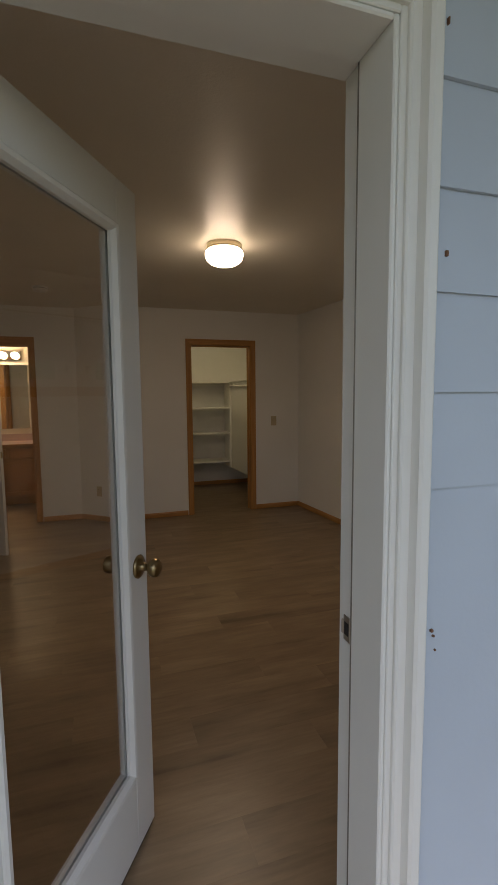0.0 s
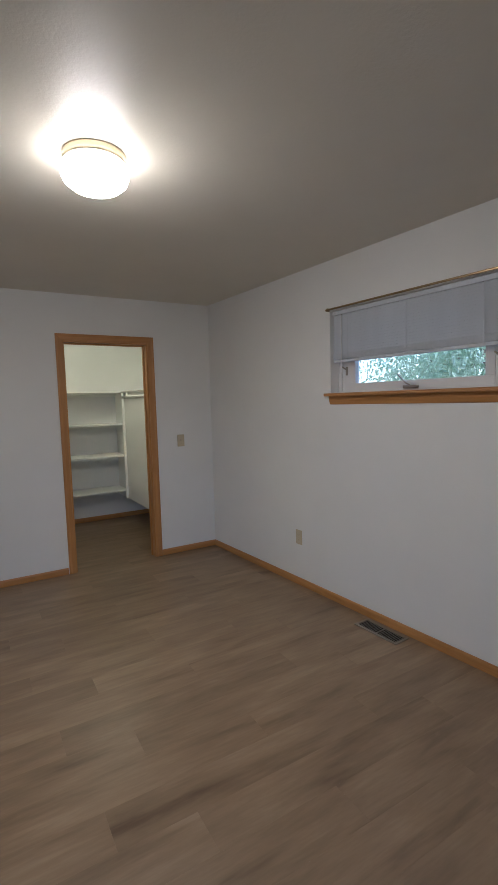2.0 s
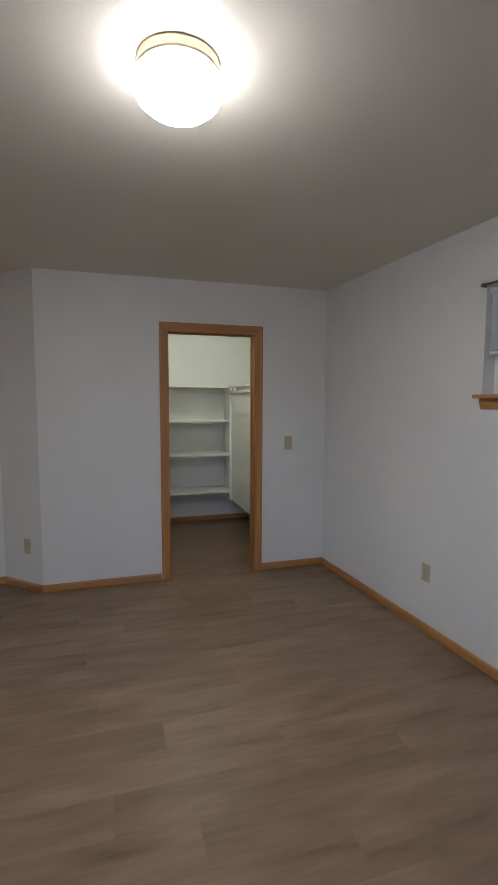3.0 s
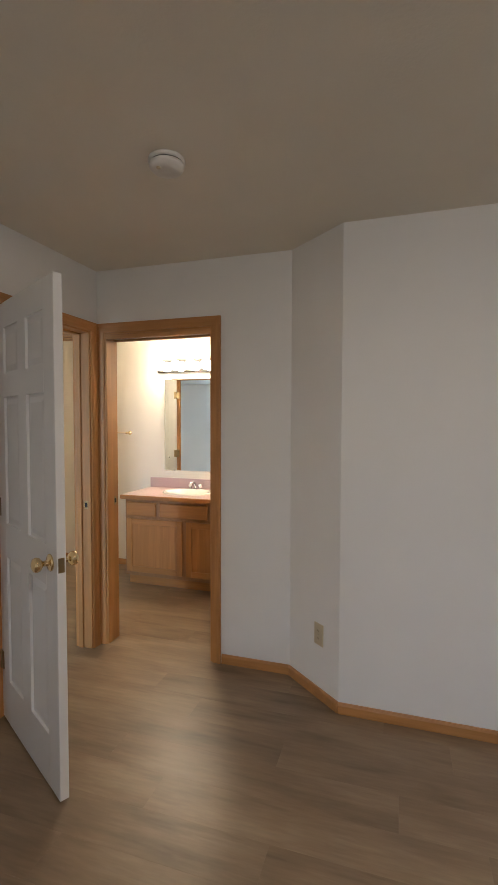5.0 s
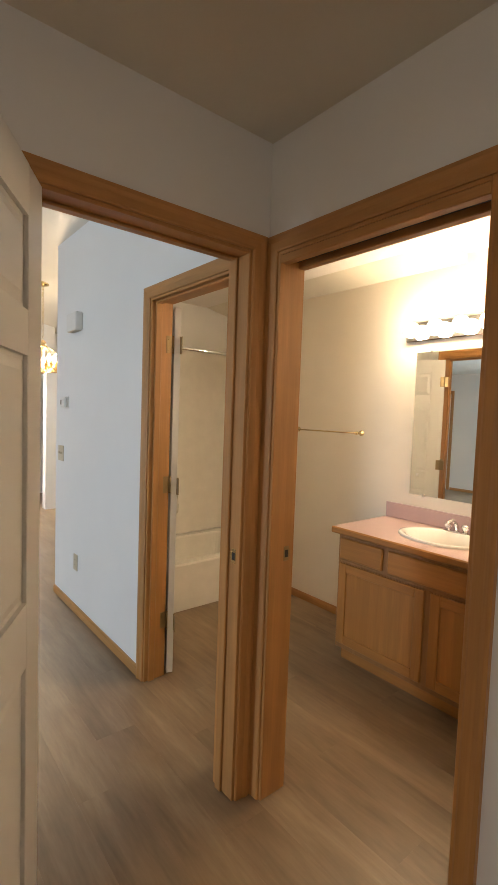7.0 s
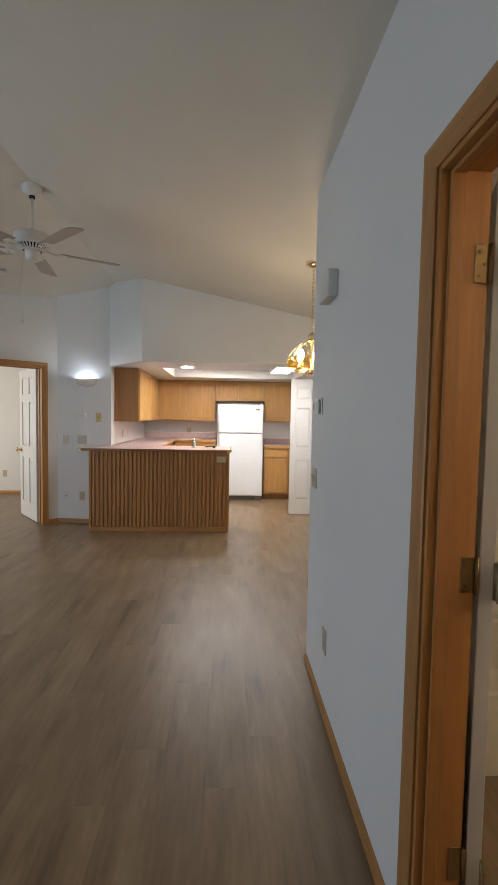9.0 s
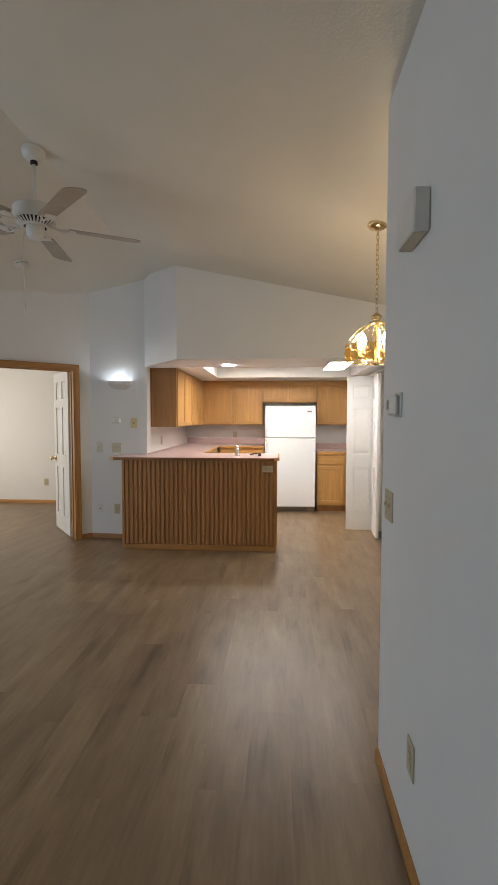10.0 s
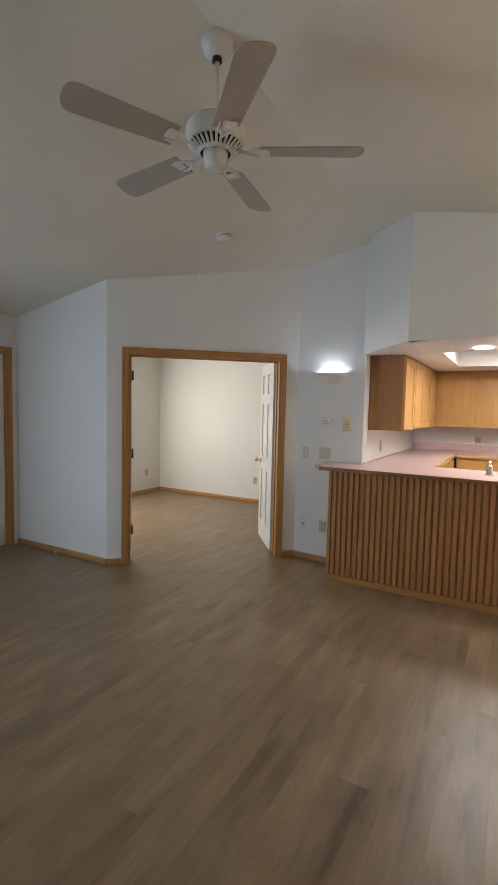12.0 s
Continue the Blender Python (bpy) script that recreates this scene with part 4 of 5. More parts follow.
def vanity():
    x0, x1, y0, y1, h = -4.41, -3.16, 1.31, 1.826, 0.785
    root = thing("vanity_cabinet", "golden oak bathroom vanity cabinet with doors and drawers", "cabinet", pose(x0, y0, 0))
    w, d = x1 - x0, y1 - y0
    # body and rail coloured dark as the shade between doors and drawers
    part("body", boxm(0, w, 0, d, 0.095, h - 0.17, 0.002), M_SHADEOAK, root)
    part("front_rail", boxm(0, w, 0, 0.02, h - 0.169, h - 0.001), M_SHADEOAK, root)
    part("side", boxm(0, 0.018, 0.021, d, h - 0.169, h - 0.001), M_VAN_V, root)
    part("side", boxm(w - 0.018, w, 0.021, d, h - 0.169, h - 0.001), M_VAN_V, root)
    part("toe_kick", boxm(0.0, w, 0.065, d, 0.0, 0.095), M_VAN_X, root)
    drawer_front(root, 0.02, 0.31, h - 0.15, h - 0.025, mh=M_VAN_X)
    drawer_front(root, 0.345, 0.80, h - 0.15, h - 0.025, mh=M_VAN_X)
    drawer_front(root, 0.835, 1.19, h - 0.15, h - 0.025, mh=M_VAN_X)
    cab_door(root, 0.02, 0.565, 0.13, h - 0.175, mv=M_VAN_V, mh=M_VAN_X)
    cab_door(root, 0.60, 1.19, 0.13, h - 0.175, mv=M_VAN_V, mh=M_VAN_X)
    top = thing("vanity_countertop", "rose laminate vanity top with an oak front edge", "countertop", pose(x0 - 0.03, y0 - 0.045, h))
    tw, td = w + 0.05, y1 - y0 + 0.045
    cx, cy, rx, ry = 0.52, 0.30, 0.215, 0.165
    bm = bmesh.new()
    n = 40
    inner = [(cx + rx * math.cos(2 * math.pi * i / n), cy + ry * math.sin(2 * math.pi * i / n)) for i in range(n)]
    def rim(px, py):
        k = min((tw - cx if px > cx else cx) / max(1e-6, abs(px - cx)), (td - cy if py > cy else cy - 0.018) / max(1e-6, abs(py - cy)))
        return cx + (px - cx) * k, cy + (py - cy) * k
    outer = [rim(*p) for p in inner]
    for z in (0.0, 0.036):
        a = [bm.verts.new((*p, z)) for p in inner]
        b = [bm.verts.new((*p, z)) for p in outer]
        for i in range(n):
            bm.faces.new((a[i], b[i], b[(i + 1) % n], a[(i + 1) % n]))
    for cxy in ((0, 0.018), (tw, 0.018), (0, td), (tw, td)):
        near = sorted(range(n), key=lambda i: (outer[i][0] - cxy[0]) ** 2 + (outer[i][1] - cxy[1]) ** 2)[:2]
        for z in (0.036,):
            bm.faces.new([bm.verts.new((*outer[near[0]], z)), bm.verts.new((*cxy, z)), bm.verts.new((*outer[near[1]], z))])
    bmesh.ops.recalc_face_normals(bm, faces=bm.faces)
    part("laminate", bm, M_LAM, top)
    part("left_edge", boxm(-0.002, 0.003, 0.018, td, 0.0, 0.0355), M_LAM, top)
    part("wood_edge", boxm(-0.002, tw + 0.002, 0.0, 0.018, 0.0, 0.037, 0.006), M_VAN_X, top, "oak front edge")
    part("backsplash", boxm(0.0, tw, td - 0.018, td - 0.001, 0.037, 0.135, 0.002), M_LAM, top)
    sink = thing("bathroom_sink", "white oval drop-in porcelain sink", "sink", pose(x0 - 0.03 + cx, y0 - 0.045 + cy, h + 0.036) @ Matrix.Diagonal((1.0, ry / rx, 1.0, 1.0)))
    part("bowl", lathe([(rx + 0.022, 0.001), (rx + 0.02, 0.012), (rx + 0.005, 0.015), (rx - 0.02, 0.008), (rx - 0.05, -0.06), (rx - 0.11, -0.12), (0.02, -0.135), (0, -0.135)], 40), M_SINK, sink)
    part("drain", lathe([(0, -0.133), (0.022, -0.133), (0.022, -0.130), (0, -0.130)], 16), M_CHROME, sink)
    tap = thing("bathroom_faucet", "small chrome two-handle bathroom faucet", "faucet", pose(x0 - 0.03 + cx, 1.742, h + 0.037))
    part("base", boxm(-0.075, 0.075, -0.022, 0.022, 0, 0.016, 0.006), M_CHROME, tap)
    part("spout", tube(bmesh.new(), [(0, 0, 0.01), (0, -0.01, 0.06), (0, -0.05, 0.085), (0, -0.10, 0.075), (0, -0.115, 0.06)], 0.012, 10), M_CHROME, tap)
    for x in (-0.05, 0.05):
        part("handle", lathe([(0, 0.012), (0.014, 0.012), (0.012, 0.03), (0.022, 0.04), (0.022, 0.055), (0.012, 0.062), (0, 0.062)], 12, pose(x, 0, 0)), M_CHROME, tap)


vanity()

mir = thing("bathroom_mirror", "frameless rectangular wall mirror above the vanity", "mirror", pose(-4.282, 1.827, 0.995))
part("mirror_glass", boxm(0, 0.92, -0.006, 0, 0, 0.895, 0.001), M_MIRROR, mir)
for x, z in ((0.1, 0.0), (0.8, 0.0), (0.1, 0.895), (0.8, 0.895)):
    part("clip", boxm(x - 0.01, x + 0.01, -0.009, 0, z - 0.008, z + 0.008, 0.002), M_CHROME, mir)
bar = thing("vanity_light", "chrome vanity light bar with lit round bulbs", "wall light", pose(-4.344, 1.829, 1.952))
part("bar", boxm(0, 0.92, -0.045, 0, 0, 0.122, 0.006), M_CHROME, bar)
for i in range(6):
    x = 0.075 + i * 0.154
    part("socket", lathe([(0, 0), (0.026, 0), (0.024, 0.014), (0.018, 0.018), (0, 0.018)], 16), M_CHROME, bar, m=pose(x, -0.044, 0.061, 90))
    bm = bmesh.new()
    bmesh.ops.create_uvsphere(bm, u_segments=20, v_segments=12, radius=0.047)
    for f in bm.faces:
        f.smooth = True
    part("bulb", bm, M_GLOBE, bar, "lit globe bulb", pose(x, -0.104, 0.061))

rail = thing("towel_bar", "brass towel bar on the bathroom back wall", "towel bar", pose(-5.303, 1.829, 1.36))
part("rod", tube(bmesh.new(), [(0.0, -0.06, 0), (0.62, -0.06, 0)], 0.005, 10), M_BRASS, rail)
for x in (0.0, 0.62):
    part("post", lathe([(0, 0), (0.020, 0), (0.020, 0.005), (0.010, 0.010), (0.008, 0.05), (0.012, 0.054), (0.012, 0.066), (0, 0.068)], 14), M_BRASS, rail, m=pose(x, 0, 0, 90))


def tub():
    x0, x1, y0, y1 = -6.305, -5.53, 0.40, 1.825
    root = thing("bathtub", "almond fibreglass bathtub with a plain apron", "bathtub", pose(x0, y0, 0))
    w, d, h = x1 - x0, y1 - y0, 0.35
    def loop(i, z, r, k=6):
        out = []
        for cx, cy, a0 in ((w - i - r, d - i - r, 0), (i + r, d - i - r, 90), (i + r, i + r, 180), (w - i - r, i + r, 270)):
            for j in range(k + 1):
                a = radians(a0 + 90 * j / k)
                out.append((cx + r * math.cos(a), cy + r * math.sin(a), z))
        return out
    bm = ring_strip([loop(0.0, 0.0, 0.004), loop(0.0, h - 0.012, 0.004), loop(0.012, h, 0.012), loop(0.085, h, 0.10), loop(0.10, h - 0.015, 0.10), loop(0.15, 0.10, 0.10), loop(0.20, 0.06, 0.10)])
    for f in bm.faces:
        f.smooth = False
    part("tub", bm, M_TUB, root)
    sur = thing("tub_surround", "almond moulded shower wall panels round the tub", "shower surround")
    part("back_panel", boxm(-6.308, -6.300, 0.40, 1.826, 0.351, 2.02, 0.002), M_TUB, sur)
    part("end_panel", boxm(-6.300, -5.50, 1.818, 1.826, 0.351, 2.02, 0.002), M_TUB, sur)
    part("end_panel", boxm(-6.300, -5.50, 0.397, 0.405, 0.351, 2.02, 0.002), M_TUB, sur)
    grab = thing("grab_bar", "short upright almond grab bar on the shower wall", "grab bar", pose(-6.299, 1.283, 0.53))
    part("bar", tube(bmesh.new(), [(0.0, 0, 0.03), (0.035, 0, 0.035), (0.048, 0, 0.06), (0.048, 0, 0.24), (0.035, 0, 0.265), (0.0, 0, 0.27)], 0.016, 12), M_TUB, grab)
    for z in (0.03, 0.27):
        part("flange", lathe([(0, 0), (0.032, 0), (0.028, 0.008), (0, 0.008)], 16), M_TUB, grab, m=pose(0, 0, z, 0, 90, 0))
    rod = thing("shower_rod", "chrome shower curtain rod across the tub", "shower rod")
    part("rod", tube(bmesh.new(), [(-5.55, 0.398, 1.917), (-5.55, 1.829, 1.917)], 0.0125, 12), M_CHROME, rod)
    for y, s in ((0.397, 1), (1.829, -1)):
        part("flange", lathe([(0, 0), (0.03, 0), (0.026, 0.01), (0.015, 0.016), (0, 0.016)], 16), M_CHROME, rod, m=pose(-5.55, y, 1.917, -90 * s))


tub()
r = thing("bath_exhaust_fan", "white square exhaust fan grille on the bathroom ceiling", "exhaust fan", pose(-3.75, 1.25, CH))
part("cover", boxm(-0.14, 0.14, -0.14, 0.14, -0.018, 0, 0.006), M_WPLASTIC, r)
for i in range(7):
    part("slot", boxm(-0.11, 0.11, -0.004, 0.004, -0.0195, -0.0175), M_DARK, r, m=pose(0, -0.09 + i * 0.03, 0))


# ---- kitchen ----
PX, PT = -9.527, 1.025


def peninsula():
    y0, y1 = -1.876, -0.164
    root = thing("peninsula", "kitchen peninsula faced with vertical golden oak slats", "kitchen counter", pose(PX, y0, 0))
    w = y1 - y0
    part("body", boxm(-0.62, -0.016, 0.004, w - 0.004, 0, PT - 0.033), M_CAB_V, root)
    n = 33
    pitch = (w - 0.06) / n
    part("backing", boxm(-0.016, -0.010, 0.0, w, 0.0, PT - 0.033), M_SLAT, root)
    slat = mesh_of("slat", boxm(-0.010, 0.006, -pitch / 2 + 0.007, pitch / 2 - 0.007, 0.058, PT - 0.035, 0.004), M_SLAT)
    for i in range(n):
        ob = new("slat", slat)
        ob.parent = root
        ob.matrix_basis = pose(0, 0.03 + (i + 0.5) * pitch, 0)
    part("base_rail", boxm(-0.004, 0.009, 0.0, w, 0.0, 0.056, 0.003), M_OAK_Y, root)
    for y in (0.0, w - 0.028):
        part("corner_post", boxm(-0.010, 0.008, y, y + 0.028, 0.056, PT - 0.034, 0.002), M_OAK_V, root)
    part("end_panel", boxm(-0.62, -0.010, w - 0.003, w + 0.004, 0.056, PT - 0.034), M_OAK_V, root)
    plate("wall_outlet", "almond duplex outlet set sideways under the bar top", pose(PX + 0.0065, -0.262, 0.905, 0, 0, -90) @ pose(0, 0, 0, 0, 90, 0), category="outlet")


peninsula()


def counter_tops():
    # one L-shaped laminate top in three runs with oak edges
    root = thing("kitchen_countertop", "rose speckled laminate countertop with oak edging", "countertop")
    z0, z1 = PT - 0.032, PT
    fx = PX + 0.045
    y0, y1 = -2.02, -0.135
    c = 0.06
    def prism(pts, a, b):
        bm = ring_strip([[(x, y, z) for x, y in pts] for z in (a, b)])
        return bm
    part("bar_top", prism([(fx - 0.02, y0 + c), (fx - 0.02, y1 - c), (fx - c, y1 - 0.02), (-10.16, y1 - 0.02), (-10.16, -1.695), (-9.916, -1.695), (-9.925, y0 + 0.02), (fx - c, y0 + 0.02)], z0 + 0.001, z1), M_LAM, root)
    edge = [(fx, y0 + c), (fx, y1 - c), (fx - c, y1), (-10.16, y1), (-10.16, y1 - 0.02), (fx - c, y1 - 0.02), (fx - 0.02, y1 - c), (fx - 0.02, y0 + c), (fx - c, y0 + 0.02), (-9.925, y0 + 0.02), (-9.925, y0), (fx - c, y0)]
    part("bar_edge", prism(edge, z0, z1 - 0.001), M_EDGE, root, "dark oak bar edge")
    part("side_top", boxm(-12.346, -10.163, -1.695, -1.09, z0 + 0.001, z1, 0.001), M_LAM, root)
    part("side_edge", boxm(-11.70, -10.165, -1.088, -1.07, z0, z1 - 0.001, 0.004), M_CAB_X, root)
    part("back_top", boxm(-12.346, -11.722, -1.088, -0.372, z0 + 0.001, z1, 0.001), M_LAM, root)
    part("back_edge", boxm(-11.720, -11.702, -1.069, -0.372, z0, z1 - 0.001, 0.004), M_CAB_Y, root)
    part("inner_edge", boxm(-10.18, -10.162, -1.068, y1, z0, z1 - 0.001, 0.004), M_CAB_Y, root)
    part("backsplash", boxm(-12.347, -12.33, -1.68, -0.372, z1, z1 + 0.10, 0.002), M_LAM, root)
    part("side_backsplash", boxm(-12.347, -9.95, -1.698, -1.681, z1, z1 + 0.012, 0.002), M_LAM, root)
    r2 = thing("kitchen_countertop", "short rose laminate countertop beside the refrigerator", "countertop")
    part("laminate", boxm(-12.346, -11.742, 0.452, 1.086, 0.90, 0.94, 0.001), M_LAM, r2)
    part("wood_edge", boxm(-11.740, -11.722, 0.452, 1.086, 0.898, 0.939, 0.004), M_CAB_Y, r2)
    part("backsplash", boxm(-12.347, -12.33, 0.452, 1.086, 0.94, 1.04, 0.002), M_LAM, r2)


counter_tops()


def base_cabinet(label, m, w, h, drawers=True, n=1):
    """x across the front from the left, y into the cabinet, z up; it faces -y."""
    root = thing("base_cabinet", label, "cabinet", m)
    part("body", boxm(0, w, 0.001, 0.585, 0.10, h), M_CAB_V, root)
    # toe kick in the shaded oak tone
    part("toe_kick", boxm(0.005, w - 0.005, 0.06, 0.57, 0, 0.10), M_SHADEOAK, root)
    for i in range(n):
        a, b = w * i / n + 0.018, w * (i + 1) / n - 0.018
        if drawers:
            drawer_front(root, a, b, h - 0.16, h - 0.03)
        cab_door(root, a, b, 0.125, h - (0.185 if drawers else 0.03))
    return root


FACE_E = 90  # a cabinet on the back wall faces +x
base_cabinet("golden oak base cabinet with a drawer beside the refrigerator", pose(-11.752, 0.455, 0, 0, 0, FACE_E), 0.42, 0.898)
base_cabinet("narrow golden oak base cabinet with a drawer in the corner", pose(-11.752, 0.878, 0, 0, 0, FACE_E), 0.205, 0.898)
base_cabinet("golden oak base cabinet under the back counter", pose(-11.735, -1.06, 0, 0, 0, FACE_E), 0.685, PT - 0.034)
base_cabinet("golden oak base cabinets along the side counter", pose(-10.25, -1.10, 0, 0, 0, 180), 1.45, PT - 0.034, True, 3)


def wall_cabinet(label, m, w, z0, z1, n=1, d=0.315, close=True):
    root = thing("wall_cabinet", label, "cabinet", m, "kitchen wall cabinets")
    # case sides in the shaded oak tone
    part("body", boxm(0.001, w - 0.001, 0.001, d, z0, z1, 0.001), M_SHADEOAK, root, "oak case")
    part("face_frame", boxm(0.0, w, -0.001, 0.002, z0 - 0.0005, z1 - 0.0005), M_CAB_V, root)
    for i in range(n):
        a, b = w * i / n + 0.016, w * (i + 1) / n - 0.016
        cab_door(root, a, b, z0 + 0.012, z1 - 0.03)
        hb = bmesh.new()
        for z in (z0 + 0.09, z1 - 0.11):
            box(hb, b + 0.001, b + 0.010, -0.006, 0.0, z - 0.03, z + 0.03, 0.001)
        part("hinges", hb, M_OLDBRASS, root)
    return root


UZ0, UZ1 = 1.347, KZ - 0.003
UX = -12.03
wall_cabinet("golden oak wall cabinet in the kitchen corner", pose(UX, -1.378, 0, 0, 0, FACE_E), 0.487, UZ0, UZ1)
wall_cabinet("golden oak wall cabinet with one flat-panel door", pose(UX, -0.889, 0, 0, 0, FACE_E), 0.489, UZ0, UZ1)
wall_cabinet("short golden oak cabinet above the refrigerator", pose(UX, -0.396, 0, 0, 0, FACE_E), 0.866, 1.708, UZ1, 2)
wall_cabinet("golden oak wall cabinet beside the pantry", pose(UX, 0.474, 0, 0, 0, FACE_E), 0.60, UZ0, UZ1)
wall_cabinet("golden oak wall cabinets on the side wall", pose(-10.06, -1.378, 0, 0, 0, 180), 1.96, UZ0, UZ1, 4)


def refrigerator():
    y0, y1, h = -0.351, 0.424, 1.645
    root = thing("refrigerator", "white top-freezer refrigerator with a lightly textured door", "refrigerator", pose(-11.654, (y0 + y1) / 2, 0, 0, 0, FACE_E))
    w = (y1 - y0) / 2
    part("cabinet", boxm(-w + 0.004, w - 0.004, 0.075, 0.685, 0.035, h - 0.012, 0.006), M_FRIDGE, root)
    part("freezer_door", boxm(-w, w, 0.0, 0.068, 1.156, h - 0.004, 0.012), M_FRIDGE, root)
    part("fresh_food_door", boxm(-w, w, 0.0, 0.068, 0.085, 1.146, 0.012), M_FRIDGE, root)
    part("gasket", boxm(-w + 0.012, w - 0.012, 0.066, 0.078, 0.09, h - 0.02), M_GREYPLATE, root)
    for a, b in ((1.17, 1.47), (0.72, 1.13)):
        bm = bmesh.new()
        box(bm, -w + 0.018, -w + 0.042, -0.036, -0.020, a, b, 0.006)
        box(bm, -w + 0.016, -w + 0.044, -0.030, 0.002, a, a + 0.035, 0.004)
        box(bm, -w + 0.016, -w + 0.044, -0.030, 0.002, b - 0.035, b, 0.004)
        part("handle", bm, M_FRIDGE, root)
    part("badge", boxm(w - 0.13, w - 0.06, -0.0015, 0.0005, h - 0.10, h - 0.075), M_GREYPLATE, root, "plain grey badge")
    part("top_hinge", boxm(w - 0.07, w - 0.01, 0.005, 0.09, h - 0.004, h + 0.012, 0.003), M_FRIDGE, root)
    part("kick_grille", boxm(-w + 0.01, w - 0.01, 0.03, 0.06, 0.012, 0.078), M_GREYPLATE, root)
    for i in range(4):
        part("grille_slot", boxm(-w + 0.03, w - 0.12, 0.028, 0.031, 0.022 + i * 0.013, 0.028 + i * 0.013), M_DARK, root)
    for x in (-w + 0.06, w - 0.06):
        part("foot", lathe([(0, 0), (0.018, 0), (0.018, 0.036), (0, 0.036)], 10), M_DARK, root, m=pose(x, 0.12, 0))


refrigerator()

tap = thing("kitchen_faucet", "chrome single-lever kitchen faucet", "faucet", pose(-9.80, -0.618, PT + 0.001))
part("base", lathe([(0, 0), (0.035, 0), (0.032, 0.012), (0.024, 0.02), (0.024, 0.075), (0.016, 0.085), (0, 0.085)], 18), M_CHROME, tap)
part("spout", tube(bmesh.new(), [(0, 0, 0.05), (-0.06, 0.0, 0.095), (-0.14, 0.0, 0.11), (-0.19, 0, 0.095)], 0.012, 10), M_CHROME, tap)
part("lever", tube(bmesh.new(), [(0, 0, 0.08), (0.01, 0.0, 0.105), (-0.05, 0.0, 0.125)], 0.009, 8), M_CHROME, tap)
spr = thing("sink_sprayer", "small dark sink sprayer on the counter", "sprayer", pose(-9.80, -0.36, PT + 0.001))
part("nozzle", lathe([(0, 0), (0.018, 0), (0.016, 0.02), (0.011, 0.03), (0, 0.032)], 12), M_DARK, spr)
part("handle", tube(bmesh.new(), [(0, 0, 0.02), (0.0, -0.05, 0.026), (0.0, -0.11, 0.012)], 0.008, 8), M_DARK, spr)

can = thing("recessed_light", "lit round recessed downlight in the kitchen ceiling", "ceiling light", pose(-9.78, -0.71, KZ))
part("trim", lathe([(0.072, -0.001), (0.098, -0.001), (0.096, -0.006), (0.078, -0.008), (0.072, -0.004)], 28), M_WPLASTIC, can)
part("lens", lathe([(0, -0.003), (0.0715, -0.003), (0.0715, -0.0045), (0, -0.0045)], 28), M_CANLIGHT, can)


def light_box(x, y, z, w, d, label, lit):
    r = thing("fluorescent_light", label, "ceiling light", pose(x, y, z))
    bm = bmesh.new()
    box(bm, -w / 2, w / 2, -d / 2, -d / 2 + 0.015, -0.03, 0)
    box(bm, -w / 2, w / 2, d / 2 - 0.015, d / 2, -0.03, 0)
    box(bm, -w / 2, -w / 2 + 0.015, -d / 2 + 0.015, d / 2 - 0.015, -0.03, 0)
    box(bm, w / 2 - 0.015, w / 2, -d / 2 + 0.015, d / 2 - 0.015, -0.03, 0)
    part("frame", bm, M_WPLASTIC, r)
    part("diffuser", boxm(-w / 2 + 0.016, w / 2 - 0.016, -d / 2 + 0.016, d / 2 - 0.016, -0.026, -0.004, 0.003), lit, r)


light_box(-9.73, 0.50, KZ + 0.001, 0.82, 0.26, "lit rectangular fluorescent ceiling light near the pantry", M_DIMTUBE)
light_box(-10.70, -0.35, KZ + 0.17, 0.30, 1.10, "lit fluorescent light up inside the ceiling recess", M_TUBE)


